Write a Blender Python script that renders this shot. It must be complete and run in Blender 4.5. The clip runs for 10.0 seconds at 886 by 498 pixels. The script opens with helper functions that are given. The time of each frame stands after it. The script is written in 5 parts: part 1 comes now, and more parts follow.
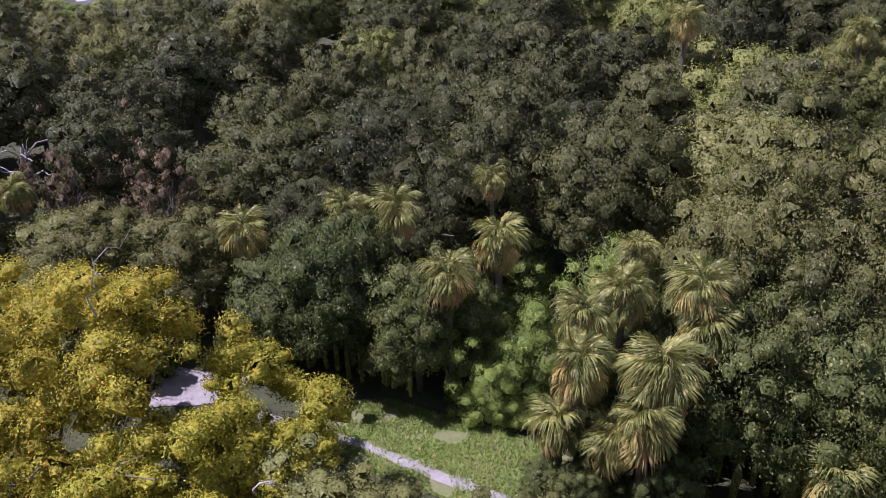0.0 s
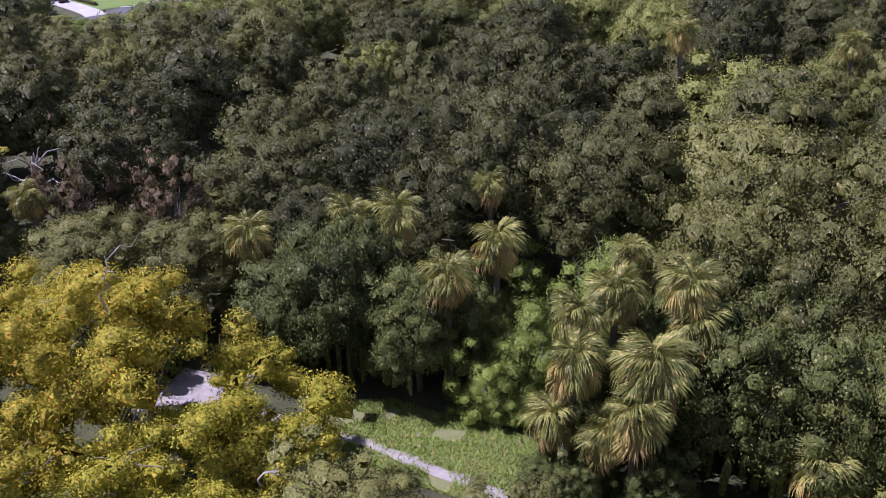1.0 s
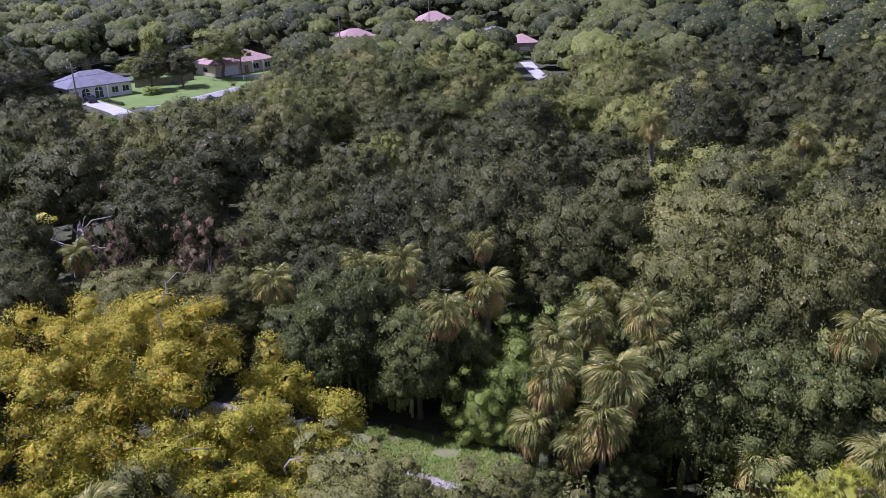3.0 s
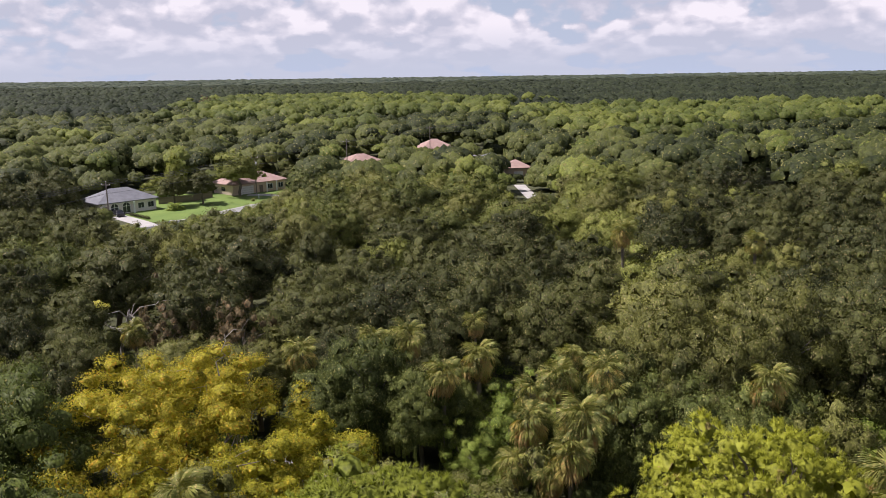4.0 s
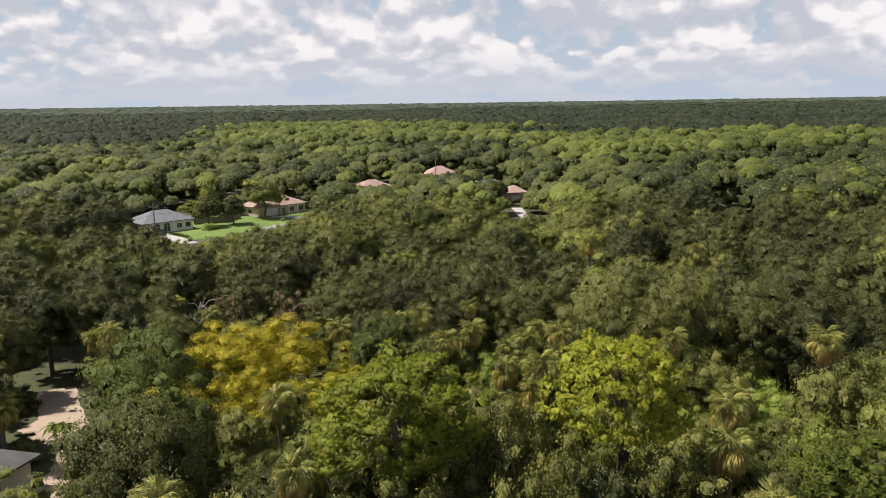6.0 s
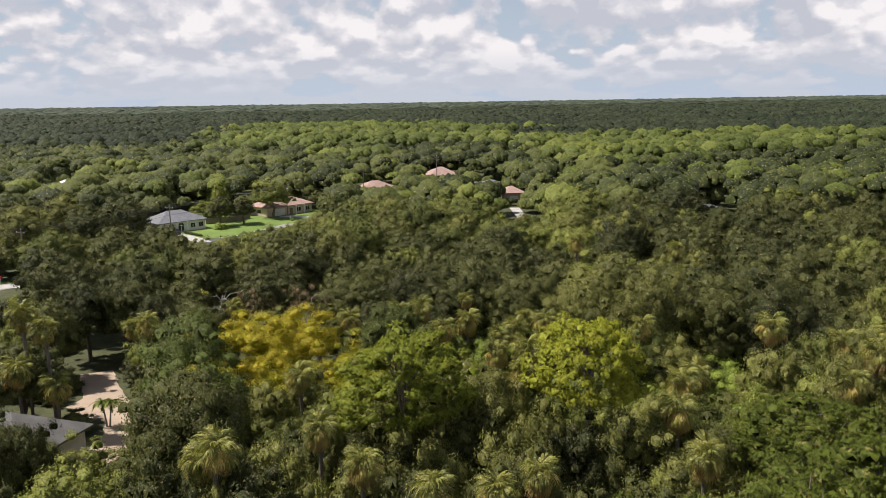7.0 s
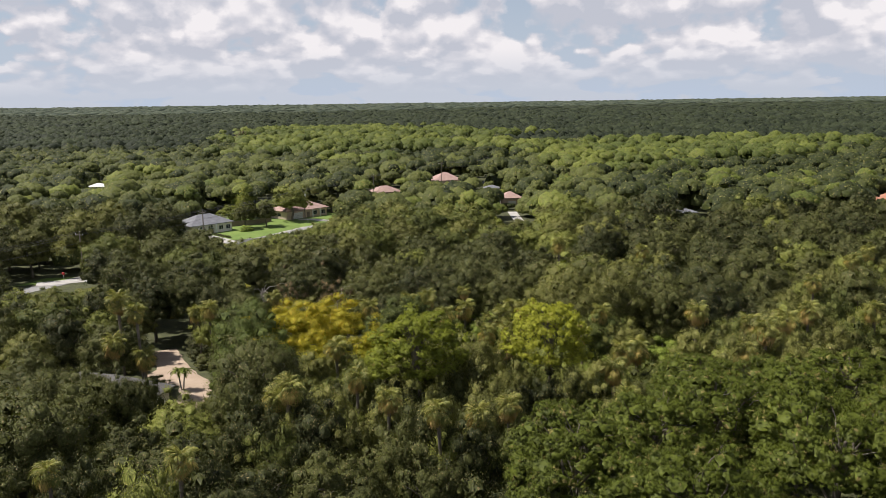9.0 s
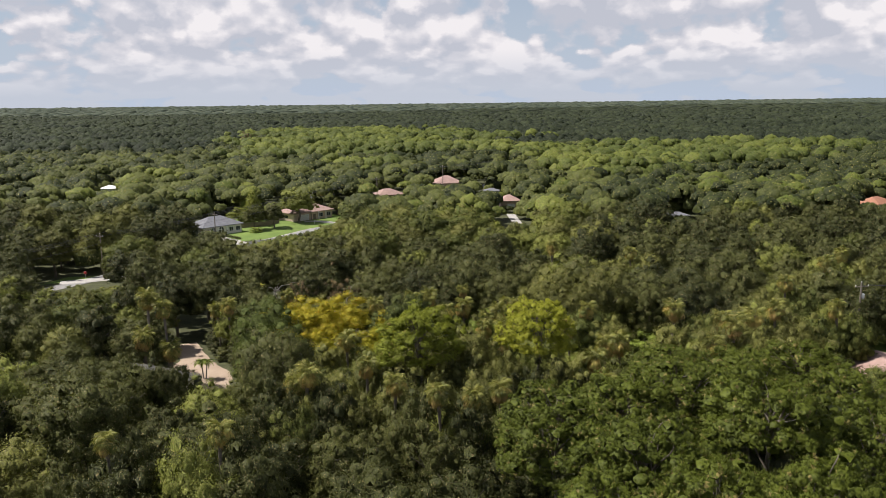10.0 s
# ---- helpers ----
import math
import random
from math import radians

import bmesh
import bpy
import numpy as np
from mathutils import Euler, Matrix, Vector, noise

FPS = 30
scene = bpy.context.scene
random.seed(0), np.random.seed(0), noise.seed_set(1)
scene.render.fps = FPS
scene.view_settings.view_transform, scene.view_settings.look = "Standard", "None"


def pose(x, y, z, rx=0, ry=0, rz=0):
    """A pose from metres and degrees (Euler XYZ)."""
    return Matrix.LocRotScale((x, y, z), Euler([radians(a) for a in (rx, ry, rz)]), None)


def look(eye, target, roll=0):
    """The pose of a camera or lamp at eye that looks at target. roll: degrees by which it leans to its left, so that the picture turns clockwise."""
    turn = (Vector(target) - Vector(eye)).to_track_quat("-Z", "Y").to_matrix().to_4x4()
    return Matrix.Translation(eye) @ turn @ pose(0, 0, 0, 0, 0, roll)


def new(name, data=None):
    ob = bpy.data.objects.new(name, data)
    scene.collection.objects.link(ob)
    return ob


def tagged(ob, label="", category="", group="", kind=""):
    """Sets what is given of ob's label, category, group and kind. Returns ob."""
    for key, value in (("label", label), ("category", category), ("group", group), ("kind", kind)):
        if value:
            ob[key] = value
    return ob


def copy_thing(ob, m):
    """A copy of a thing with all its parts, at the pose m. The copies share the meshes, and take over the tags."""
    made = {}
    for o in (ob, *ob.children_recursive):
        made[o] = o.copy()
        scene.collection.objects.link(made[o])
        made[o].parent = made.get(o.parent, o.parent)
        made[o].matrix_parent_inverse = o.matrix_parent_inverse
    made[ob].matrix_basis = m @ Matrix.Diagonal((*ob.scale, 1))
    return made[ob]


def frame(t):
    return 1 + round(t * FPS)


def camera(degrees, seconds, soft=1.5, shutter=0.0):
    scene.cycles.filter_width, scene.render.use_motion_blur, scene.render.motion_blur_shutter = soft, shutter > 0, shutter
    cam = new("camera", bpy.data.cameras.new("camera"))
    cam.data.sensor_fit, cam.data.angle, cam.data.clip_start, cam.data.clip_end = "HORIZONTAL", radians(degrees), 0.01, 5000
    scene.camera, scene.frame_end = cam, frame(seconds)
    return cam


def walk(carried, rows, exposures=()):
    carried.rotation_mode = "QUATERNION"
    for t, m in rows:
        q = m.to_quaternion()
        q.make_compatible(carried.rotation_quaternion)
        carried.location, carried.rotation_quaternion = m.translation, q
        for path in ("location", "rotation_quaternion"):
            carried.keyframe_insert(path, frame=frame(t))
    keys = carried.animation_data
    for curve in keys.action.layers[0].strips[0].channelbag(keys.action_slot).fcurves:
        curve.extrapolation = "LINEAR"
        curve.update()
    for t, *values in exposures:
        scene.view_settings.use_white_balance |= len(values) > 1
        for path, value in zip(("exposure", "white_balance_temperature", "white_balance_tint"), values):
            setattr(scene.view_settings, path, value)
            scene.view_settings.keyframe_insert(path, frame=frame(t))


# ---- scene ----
cam = camera(57.4, 10.0, 0.8)
PATH = [
    (0, (-0.133, -1.782, 31.856), (-0.15, -0.038, 30.876), -1.8),
    (0.5, (0.007, -2.558, 31.892), (-0.016, -0.808, 30.924), -1.8),
    (1, (0.044, -3.42, 31.891), (0.022, -1.658, 30.946), -1.8),
    (1.5, (0.067, -4.347, 31.853), (0.046, -2.571, 30.935), -1.7),
    (2, (0.066, -5.943, 31.734), (0.047, -4.143, 30.863), -1.7),
    (2.2, (0.084, -6.787, 31.766), (0.066, -4.977, 30.916), -1.6),
    (3.3, (0.132, -16.037, 31.975), (0.118, -14.14, 31.344), -1.2),
    (3.5, (0.04, -18.849, 32.001), (0.03, -16.931, 31.432), -0.9),
    (4, (0.039, -25.825, 32.441), (0.033, -23.87, 32.022), -0.8),
    (4.5, (0.026, -31.955, 33.104), (0.02, -29.988, 32.743), -0.8),
    (5, (0.019, -38.477, 33.824), (0.01, -36.509, 33.464), -0.8),
    (5.5, (0.15, -45.102, 34.561), (0.137, -43.135, 34.201), -0.8),
    (5.7, (0.267, -47.657, 34.743), (0.251, -45.689, 34.384), -0.8),
    (6.8, (0.885, -60.263, 36.757), (0.863, -58.296, 36.397), -0.85),
    (7, (0.924, -62.729, 37.099), (0.901, -60.762, 36.737), -0.9),
    (7.5, (1.222, -69.13, 38.175), (1.194, -67.163, 37.811), -0.9),
    (8, (1.29, -75.462, 39.528), (1.261, -73.495, 39.163), -0.8),
    (8.5, (1.472, -81.841, 40.924), (1.44, -79.875, 40.559), -0.8),
    (9, (1.653, -88.11, 42.146), (1.618, -86.144, 41.783), -0.8),
    (9.5, (1.922, -94.247, 43.401), (1.884, -92.281, 43.038), -0.7),
    (10, (2.024, -99.097, 44.412), (1.985, -97.13, 44.05), -0.7),
]
EXPOSURES = [
    (0.0, 0.34, 5250.0, 44.0), (2.2, 0.33, 5250.0, 45.0), (3.3, 0.25, 4950.0, 48.0), (3.6, 0.26, 5250.0, 40.0),
    (4.0, 0.23, 6150.0, 23.0), (4.6, 0.27, 6450.0, 13.0), (10.0, 0.19, 6350.0, 14.0),
]
walk(cam, [(t, look(eye, target, roll)) for t, eye, target, roll in PATH], EXPOSURES)

# ---- light ----
SUN = Vector((-0.52, 0.10, 0.85)).normalized()
sun_data = bpy.data.lights.new("sun", "SUN")
sun_data.energy, sun_data.angle, sun_data.color = 5.5, radians(0.6), (1.0, 0.95, 0.86)
sun = new("sun", sun_data)
sun.matrix_world = look((0, 0, 200), Vector((0, 0, 200)) - SUN)

world = bpy.data.worlds.new("sky")
scene.world = world
world.use_nodes = True


def math_node(tree, op, a, b=None, c=None):
    n = tree.nodes.new("ShaderNodeMath")
    n.operation = op
    for k, v in enumerate((a, b, c)):
        if v is None:
            continue
        if isinstance(v, (int, float)):
            n.inputs[k].default_value = v
        else:
            tree.links.new(v, n.inputs[k])
    return n.outputs[0]


def mix_rgb(tree, fac, a, b, blend="MIX"):
    n = tree.nodes.new("ShaderNodeMix")
    n.data_type, n.blend_type = "RGBA", blend
    for k, v in ((0, fac), (6, a), (7, b)):
        if isinstance(v, (int, float)):
            n.inputs[k].default_value = v
        elif isinstance(v, tuple):
            n.inputs[k].default_value = (*v, 1.0)[:4]
        else:
            tree.links.new(v, n.inputs[k])
    return n.outputs[2]


def ramp(tree, fac, stops):
    n = tree.nodes.new("ShaderNodeValToRGB")
    els = n.color_ramp.elements
    while len(els) < len(stops):
        els.new(0.5)
    for e, (p, c) in zip(els, stops):
        e.position = p
        e.color = (c, c, c, 1) if isinstance(c, (int, float)) else (*c, 1)
    tree.links.new(fac, n.inputs[0])
    return n.outputs[0]


def noise_tex(tree, vec, scale, detail=4.0, rough=0.55):
    n = tree.nodes.new("ShaderNodeTexNoise")
    n.inputs["Scale"].default_value, n.inputs["Detail"].default_value = scale, detail
    n.inputs["Roughness"].default_value = rough
    if vec is not None:
        tree.links.new(vec, n.inputs["Vector"])
    return n.outputs[0]


def build_sky():
    t = world.node_tree
    t.nodes.clear()
    sky = t.nodes.new("ShaderNodeTexSky")
    sky.sky_type = "NISHITA"
    sky.sun_disc = False
    sky.sun_elevation = math.asin(SUN.z)
    sky.sun_rotation = math.atan2(SUN.x, SUN.y)
    sky.altitude, sky.air_density, sky.dust_density, sky.ozone_density = 30, 1.0, 0.6, 1.0
    blue = mix_rgb(t, 1.0, sky.outputs[0], (0.105, 0.105, 0.105), "MULTIPLY")
    way = t.nodes.new("ShaderNodeTexCoord").outputs["Generated"]
    sep = t.nodes.new("ShaderNodeSeparateXYZ")
    t.links.new(way, sep.inputs[0])
    high = math_node(t, "MAXIMUM", sep.outputs[2], 0.0)
    up = math_node(t, "ADD", high, 0.07)
    flat = t.nodes.new("ShaderNodeCombineXYZ")
    t.links.new(math_node(t, "ARCTAN2", sep.outputs[0], sep.outputs[1]), flat.inputs[0])
    t.links.new(math_node(t, "MULTIPLY", math_node(t, "LOGARITHM", up, 2.718), 0.22), flat.inputs[1])

    def lifted(by):
        n = t.nodes.new("ShaderNodeVectorMath")
        n.inputs[1].default_value = (0.004, by, 0)
        t.links.new(flat.outputs[0], n.inputs[0])
        return n.outputs[0]

    def heap(at):
        """Heaped cloud: banks with round, knobbly puffs on them."""
        bank = noise_tex(t, at, 8.0, 3.0, 0.5)
        bent = t.nodes.new("ShaderNodeVectorMath")
        bent.operation = "MULTIPLY_ADD"
        bent.inputs[1].default_value = (0.07, 0.06, 0.0)
        wobble = t.nodes.new("ShaderNodeTexNoise")
        wobble.inputs["Scale"].default_value, wobble.inputs["Detail"].default_value = 26.0, 4.0
        t.links.new(at, wobble.inputs["Vector"])
        t.links.new(wobble.outputs["Color"], bent.inputs[0])
        t.links.new(at, bent.inputs[2])
        f = bank
        for scale, weight in ((15.0, 0.34), (34.0, 0.20)):
            v = t.nodes.new("ShaderNodeTexVoronoi")
            v.feature = "SMOOTH_F1"
            v.inputs["Scale"].default_value = scale
            v.inputs["Smoothness"].default_value = 0.5
            t.links.new(bent.outputs[0], v.inputs["Vector"])
            f = math_node(t, "ADD", f, math_node(t, "MULTIPLY", math_node(t, "SUBTRACT", 0.45, v.outputs["Distance"]), weight))
        fine = noise_tex(t, at, 44.0, 5.0, 0.6)
        return math_node(t, "ADD", f, math_node(t, "MULTIPLY", math_node(t, "SUBTRACT", fine, 0.5), 0.12))

    cover = heap(flat.outputs[0])
    rise = math_node(t, "SUBTRACT", cover, heap(lifted(0.022)))
    # fair-weather clouds hide one another low down and stand apart overhead
    apart = math_node(t, "MULTIPLY", ramp(t, high, [(0.12, 0.0), (0.55, 1.0)]), 0.16)
    mask = ramp(t, math_node(t, "SUBTRACT", cover, apart), [(0.33, 0.0), (0.40, 1.0)])
    lit = math_node(t, "ADD", math_node(t, "MULTIPLY", rise, 3.0), math_node(t, "ADD", 0.42, math_node(t, "MULTIPLY", math_node(t, "SUBTRACT", cover, 0.5), 0.5)))
    cloud = ramp(t, lit, [(0.18, (0.76, 0.79, 0.86)), (0.48, (0.98, 0.97, 1.0)), (0.78, (1.30, 1.25, 1.22))])
    low = ramp(t, sep.outputs[2], [(0.008, 0.0), (0.060, 1.0)])
    haze = mix_rgb(t, low, (0.78, 0.84, 0.92), cloud)
    sky_low = mix_rgb(t, ramp(t, sep.outputs[2], [(0.0, 1.0), (0.08, 0.75), (0.35, 0.0)]), blue, (0.70, 0.81, 0.95))
    col = mix_rgb(t, math_node(t, "MULTIPLY", mask, 0.94), sky_low, haze)
    bg = t.nodes.new("ShaderNodeBackground")
    bg.inputs[1].default_value = 0.62
    t.links.new(col, bg.inputs[0])
    out = t.nodes.new("ShaderNodeOutputWorld")
    t.links.new(bg.outputs[0], out.inputs[0])


build_sky()


# ---- materials ----
def material(name):
    m = bpy.data.materials.new(name)
    m.use_nodes = True
    t = m.node_tree
    t.nodes.clear()
    out = t.nodes.new("ShaderNodeOutputMaterial")
    bsdf = t.nodes.new("ShaderNodeBsdfPrincipled")
    t.links.new(bsdf.outputs[0], out.inputs[0])
    return m, t, bsdf, out


def leaf_mat(name, dark, light, odd, odd_share=0.06, through_light=0.22, rough=0.55, tint=False, grain_scale=6.5, cells=1.0, centre_shade=False, own=0.80):
    """Foliage: leaf by leaf and tree by tree variation, shade between leaves painted in, and light passing through the
    blades.
    """
    m, t, bsdf, out = material(name)
    geo = t.nodes.new("ShaderNodeNewGeometry")
    leaf = geo.outputs["Random Per Island"]
    if tint:
        at = t.nodes.new("ShaderNodeAttribute")
        at.attribute_name = "tint"
        tree = at.outputs["Fac"]
    else:
        tree = t.nodes.new("ShaderNodeObjectInfo").outputs["Random"]
    place = t.nodes.new("ShaderNodeTexCoord").outputs["Object"]
    patch = noise_tex(t, place, 0.55, 3.0)
    f = math_node(t, "ADD", math_node(t, "MULTIPLY", leaf, 0.24), math_node(t, "ADD", math_node(t, "MULTIPLY", tree, own), 0.5 * (0.80 - own)))
    f = math_node(t, "ADD", f, math_node(t, "MULTIPLY", math_node(t, "SUBTRACT", patch, 0.42), 0.9))
    col = mix_rgb(t, ramp(t, f, [(0.05, 0.0), (0.95, 1.0)]), dark, light)
    cell = t.nodes.new("ShaderNodeTexVoronoi")
    cell.inputs["Scale"].default_value = grain_scale
    t.links.new(place, cell.inputs["Vector"])
    parts_rgb = t.nodes.new("ShaderNodeSeparateColor")
    t.links.new(cell.outputs["Color"], parts_rgb.inputs[0])
    pick = math_node(t, "GREATER_THAN", parts_rgb.outputs[1], 1.0 - odd_share)
    col = mix_rgb(t, pick, col, odd)
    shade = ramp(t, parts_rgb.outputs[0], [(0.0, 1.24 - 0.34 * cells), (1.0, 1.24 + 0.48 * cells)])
    # darker cell edges or centres paint shade between leaves and inside tufts
    gap = ramp(t, cell.outputs["Distance"], [(0.10, 0.45), (0.42, 1.0)] if centre_shade else [(0.32, 1.0), (0.78, 1.0 - 0.38 * cells)])
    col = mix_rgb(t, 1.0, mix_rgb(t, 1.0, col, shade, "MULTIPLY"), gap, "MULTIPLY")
    swing = t.nodes.new("ShaderNodeVectorMath")
    swing.operation = "MULTIPLY_ADD"
    swing.inputs[1].default_value = (0.74 * cells,) * 3
    swing.inputs[2].default_value = (-0.37 * cells,) * 3
    t.links.new(cell.outputs["Color"], swing.inputs[0])
    tilt = t.nodes.new("ShaderNodeVectorMath")
    t.links.new(swing.outputs[0], tilt.inputs[0])
    t.links.new(geo.outputs["Normal"], tilt.inputs[1])
    face = t.nodes.new("ShaderNodeVectorMath")
    face.operation = "NORMALIZE"
    t.links.new(tilt.outputs[0], face.inputs[0])
    t.links.new(face.outputs[0], bsdf.inputs["Normal"])
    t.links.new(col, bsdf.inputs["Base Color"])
    bsdf.inputs["Roughness"].default_value = rough
    bsdf.inputs["Specular IOR Level"].default_value = 0.13
    tr = t.nodes.new("ShaderNodeBsdfTranslucent")
    t.links.new(mix_rgb(t, 1.0, col, (1.0, 1.05, 0.55), "MULTIPLY"), tr.inputs[0])
    mx = t.nodes.new("ShaderNodeMixShader")
    mx.inputs[0].default_value = through_light
    t.links.new(bsdf.outputs[0], mx.inputs[1])
    t.links.new(tr.outputs[0], mx.inputs[2])
    t.links.new(mx.outputs[0], out.inputs[0])
    return m


def solid_mat(name, a, b, scale=3.0, fine=30.0, rough=0.8, bump=0.3, dist=0.02, metal=0.0, stretch=(1, 1, 1), vary=0.0):
    """A plain surface with stains at one scale and grain at another."""
    m, t, bsdf, out = material(name)
    place = t.nodes.new("ShaderNodeTexCoord").outputs["Object"]
    mp = t.nodes.new("ShaderNodeMapping")
    mp.inputs["Scale"].default_value = stretch
    t.links.new(place, mp.inputs[0])
    big = noise_tex(t, mp.outputs[0], scale, 5.0)
    small = noise_tex(t, mp.outputs[0], fine, 4.0, 0.65)
    f = math_node(t, "ADD", math_node(t, "MULTIPLY", big, 0.65), math_node(t, "MULTIPLY", small, 0.35))
    if vary:
        rnd = t.nodes.new("ShaderNodeObjectInfo").outputs["Random"]
        f = math_node(t, "ADD", f, math_node(t, "MULTIPLY", math_node(t, "SUBTRACT", rnd, 0.5), vary))
    t.links.new(mix_rgb(t, ramp(t, f, [(0.3, 0.0), (0.7, 1.0)]), a, b), bsdf.inputs["Base Color"])
    bsdf.inputs["Roughness"].default_value, bsdf.inputs["Metallic"].default_value = rough, metal
    if bump:
        bp = t.nodes.new("ShaderNodeBump")
        bp.inputs["Strength"].default_value, bp.inputs["Distance"].default_value = bump, dist
        t.links.new(f, bp.inputs["Height"])
        t.links.new(bp.outputs[0], bsdf.inputs["Normal"])
    return m


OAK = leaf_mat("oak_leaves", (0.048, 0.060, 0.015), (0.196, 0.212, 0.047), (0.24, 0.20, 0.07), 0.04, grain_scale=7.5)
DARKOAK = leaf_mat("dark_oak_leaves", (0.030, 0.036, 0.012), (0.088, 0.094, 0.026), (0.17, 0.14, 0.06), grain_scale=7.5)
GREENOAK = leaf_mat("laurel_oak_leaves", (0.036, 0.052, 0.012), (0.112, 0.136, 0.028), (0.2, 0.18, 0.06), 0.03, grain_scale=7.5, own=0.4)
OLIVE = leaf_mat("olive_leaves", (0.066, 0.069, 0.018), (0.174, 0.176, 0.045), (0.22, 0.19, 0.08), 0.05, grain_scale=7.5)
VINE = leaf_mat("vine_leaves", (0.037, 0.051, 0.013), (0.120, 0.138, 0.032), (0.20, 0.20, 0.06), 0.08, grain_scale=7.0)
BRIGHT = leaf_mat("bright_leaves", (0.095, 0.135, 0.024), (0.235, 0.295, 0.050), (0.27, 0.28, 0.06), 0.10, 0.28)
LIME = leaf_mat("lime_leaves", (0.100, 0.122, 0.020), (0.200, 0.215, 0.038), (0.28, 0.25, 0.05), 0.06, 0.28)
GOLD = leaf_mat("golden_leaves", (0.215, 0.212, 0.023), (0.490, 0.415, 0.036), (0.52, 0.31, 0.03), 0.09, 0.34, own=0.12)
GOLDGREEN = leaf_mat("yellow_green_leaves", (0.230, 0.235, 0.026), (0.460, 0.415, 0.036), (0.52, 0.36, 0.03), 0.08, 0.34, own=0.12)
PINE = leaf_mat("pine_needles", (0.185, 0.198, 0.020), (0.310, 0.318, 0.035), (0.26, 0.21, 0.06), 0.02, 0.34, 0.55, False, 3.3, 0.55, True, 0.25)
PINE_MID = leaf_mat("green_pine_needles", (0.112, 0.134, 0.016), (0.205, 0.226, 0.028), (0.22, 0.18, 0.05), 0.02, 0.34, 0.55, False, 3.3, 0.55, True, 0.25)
# greener needles, darkened further to paint in the foreground's cloud shadow
PINE_SHADED = leaf_mat("shaded_pine_needles", (0.052, 0.066, 0.010), (0.100, 0.120, 0.017), (0.18, 0.15, 0.05), 0.04, 0.25, 0.55, False, 3.3, 0.55, True, 0.25)
PALM = leaf_mat("palm_blades", (0.064, 0.080, 0.020), (0.225, 0.226, 0.054), (0.36, 0.29, 0.10), 0.12, 0.20, 0.42, False, 6.5, 0.15)
PALMGOLD = leaf_mat("yellowing_palm_blades", (0.200, 0.175, 0.045), (0.430, 0.350, 0.098), (0.42, 0.24, 0.08), 0.18, 0.20, 0.5, False, 6.5, 0.15)
STRAW = leaf_mat("dry_palm_blades", (0.17, 0.115, 0.042), (0.37, 0.27, 0.10), (0.34, 0.16, 0.06), 0.15, 0.15, 0.7, False, 6.5, 0.15)
FAR = leaf_mat("woodland_leaves", (0.022, 0.030, 0.010), (0.098, 0.110, 0.027), (0.16, 0.15, 0.05), 0.05, 0.2, 0.6, True, 2.4, 0.8)
FARBRIGHT = leaf_mat("sunny_woodland_leaves", (0.066, 0.086, 0.016), (0.148, 0.168, 0.034), (0.2, 0.18, 0.05), 0.05, 0.2, 0.6, True, 2.4, 0.8)
FARPINE = leaf_mat("pinewood_leaves", (0.058, 0.076, 0.016), (0.135, 0.154, 0.030), (0.16, 0.15, 0.05), 0.04, 0.2, 0.6, True, 2.2, 0.7)
# far woods: a cloud shadow is painted into these leaf colours
SHADOWWOOD = leaf_mat("cloud_shadowed_leaves", (0.015, 0.021, 0.010), (0.036, 0.045, 0.020), (0.05, 0.055, 0.025), 0.05, 0.15, 0.7, True, 0.8, 0.5)
# horizon woods: haze is painted in as a lighter, bluer leaf colour
HAZEWOOD = leaf_mat("hazed_rim_leaves", (0.040, 0.054, 0.036), (0.070, 0.084, 0.052), (0.10, 0.10, 0.06), 0.05, 0.15, 0.7, True, 0.4, 0.4)
GRASS = leaf_mat("grass_blades", (0.110, 0.170, 0.028), (0.230, 0.290, 0.060), (0.32, 0.27, 0.11), 0.10, 0.3, 0.6, False, 6.5, 0.2)
RUST = leaf_mat("rusty_leaves", (0.060, 0.047, 0.024), (0.120, 0.093, 0.046), (0.22, 0.13, 0.06), 0.12)
BARK = solid_mat("bark", (0.075, 0.060, 0.045), (0.21, 0.18, 0.145), 2.0, 14.0, 0.9, 0.8, 0.05, stretch=(2, 2, 0.5))
DEADWOOD = solid_mat("bleached_wood", (0.24, 0.21, 0.18), (0.48, 0.44, 0.39), 2.0, 18.0, 0.85, 0.5, 0.02)
LITTER = solid_mat("forest_floor", (0.026, 0.030, 0.011), (0.090, 0.096, 0.032), 0.5, 2.2, 0.95, 0.9, 0.35)
LAWN = solid_mat("lawn", (0.082, 0.140, 0.020), (0.170, 0.240, 0.040), 0.12, 2.5, 0.9, 0.5, 0.08)
MEADOW = solid_mat("rough_grass", (0.085, 0.130, 0.026), (0.25, 0.22, 0.10), 0.45, 3.0, 0.95, 0.5, 0.08)
SAND = solid_mat("sandy_track", (0.20, 0.175, 0.15), (0.40, 0.36, 0.33), 1.1, 9.0, 0.95, 0.4, 0.03)
DRIVE = solid_mat("tan_concrete", (0.30, 0.22, 0.155), (0.43, 0.335, 0.245), 0.35, 7.0, 0.85, 0.2, 0.01)
CONCRETE = solid_mat("pale_concrete", (0.32, 0.30, 0.275), (0.48, 0.46, 0.43), 0.4, 8.0, 0.85, 0.2, 0.01)
OLDROAD = solid_mat("bleached_asphalt", (0.19, 0.187, 0.18), (0.31, 0.30, 0.285), 0.25, 9.0, 0.9, 0.2, 0.01)
ASPHALT = solid_mat("asphalt", (0.060, 0.062, 0.070), (0.115, 0.115, 0.12), 0.3, 20.0, 0.85, 0.3, 0.01)
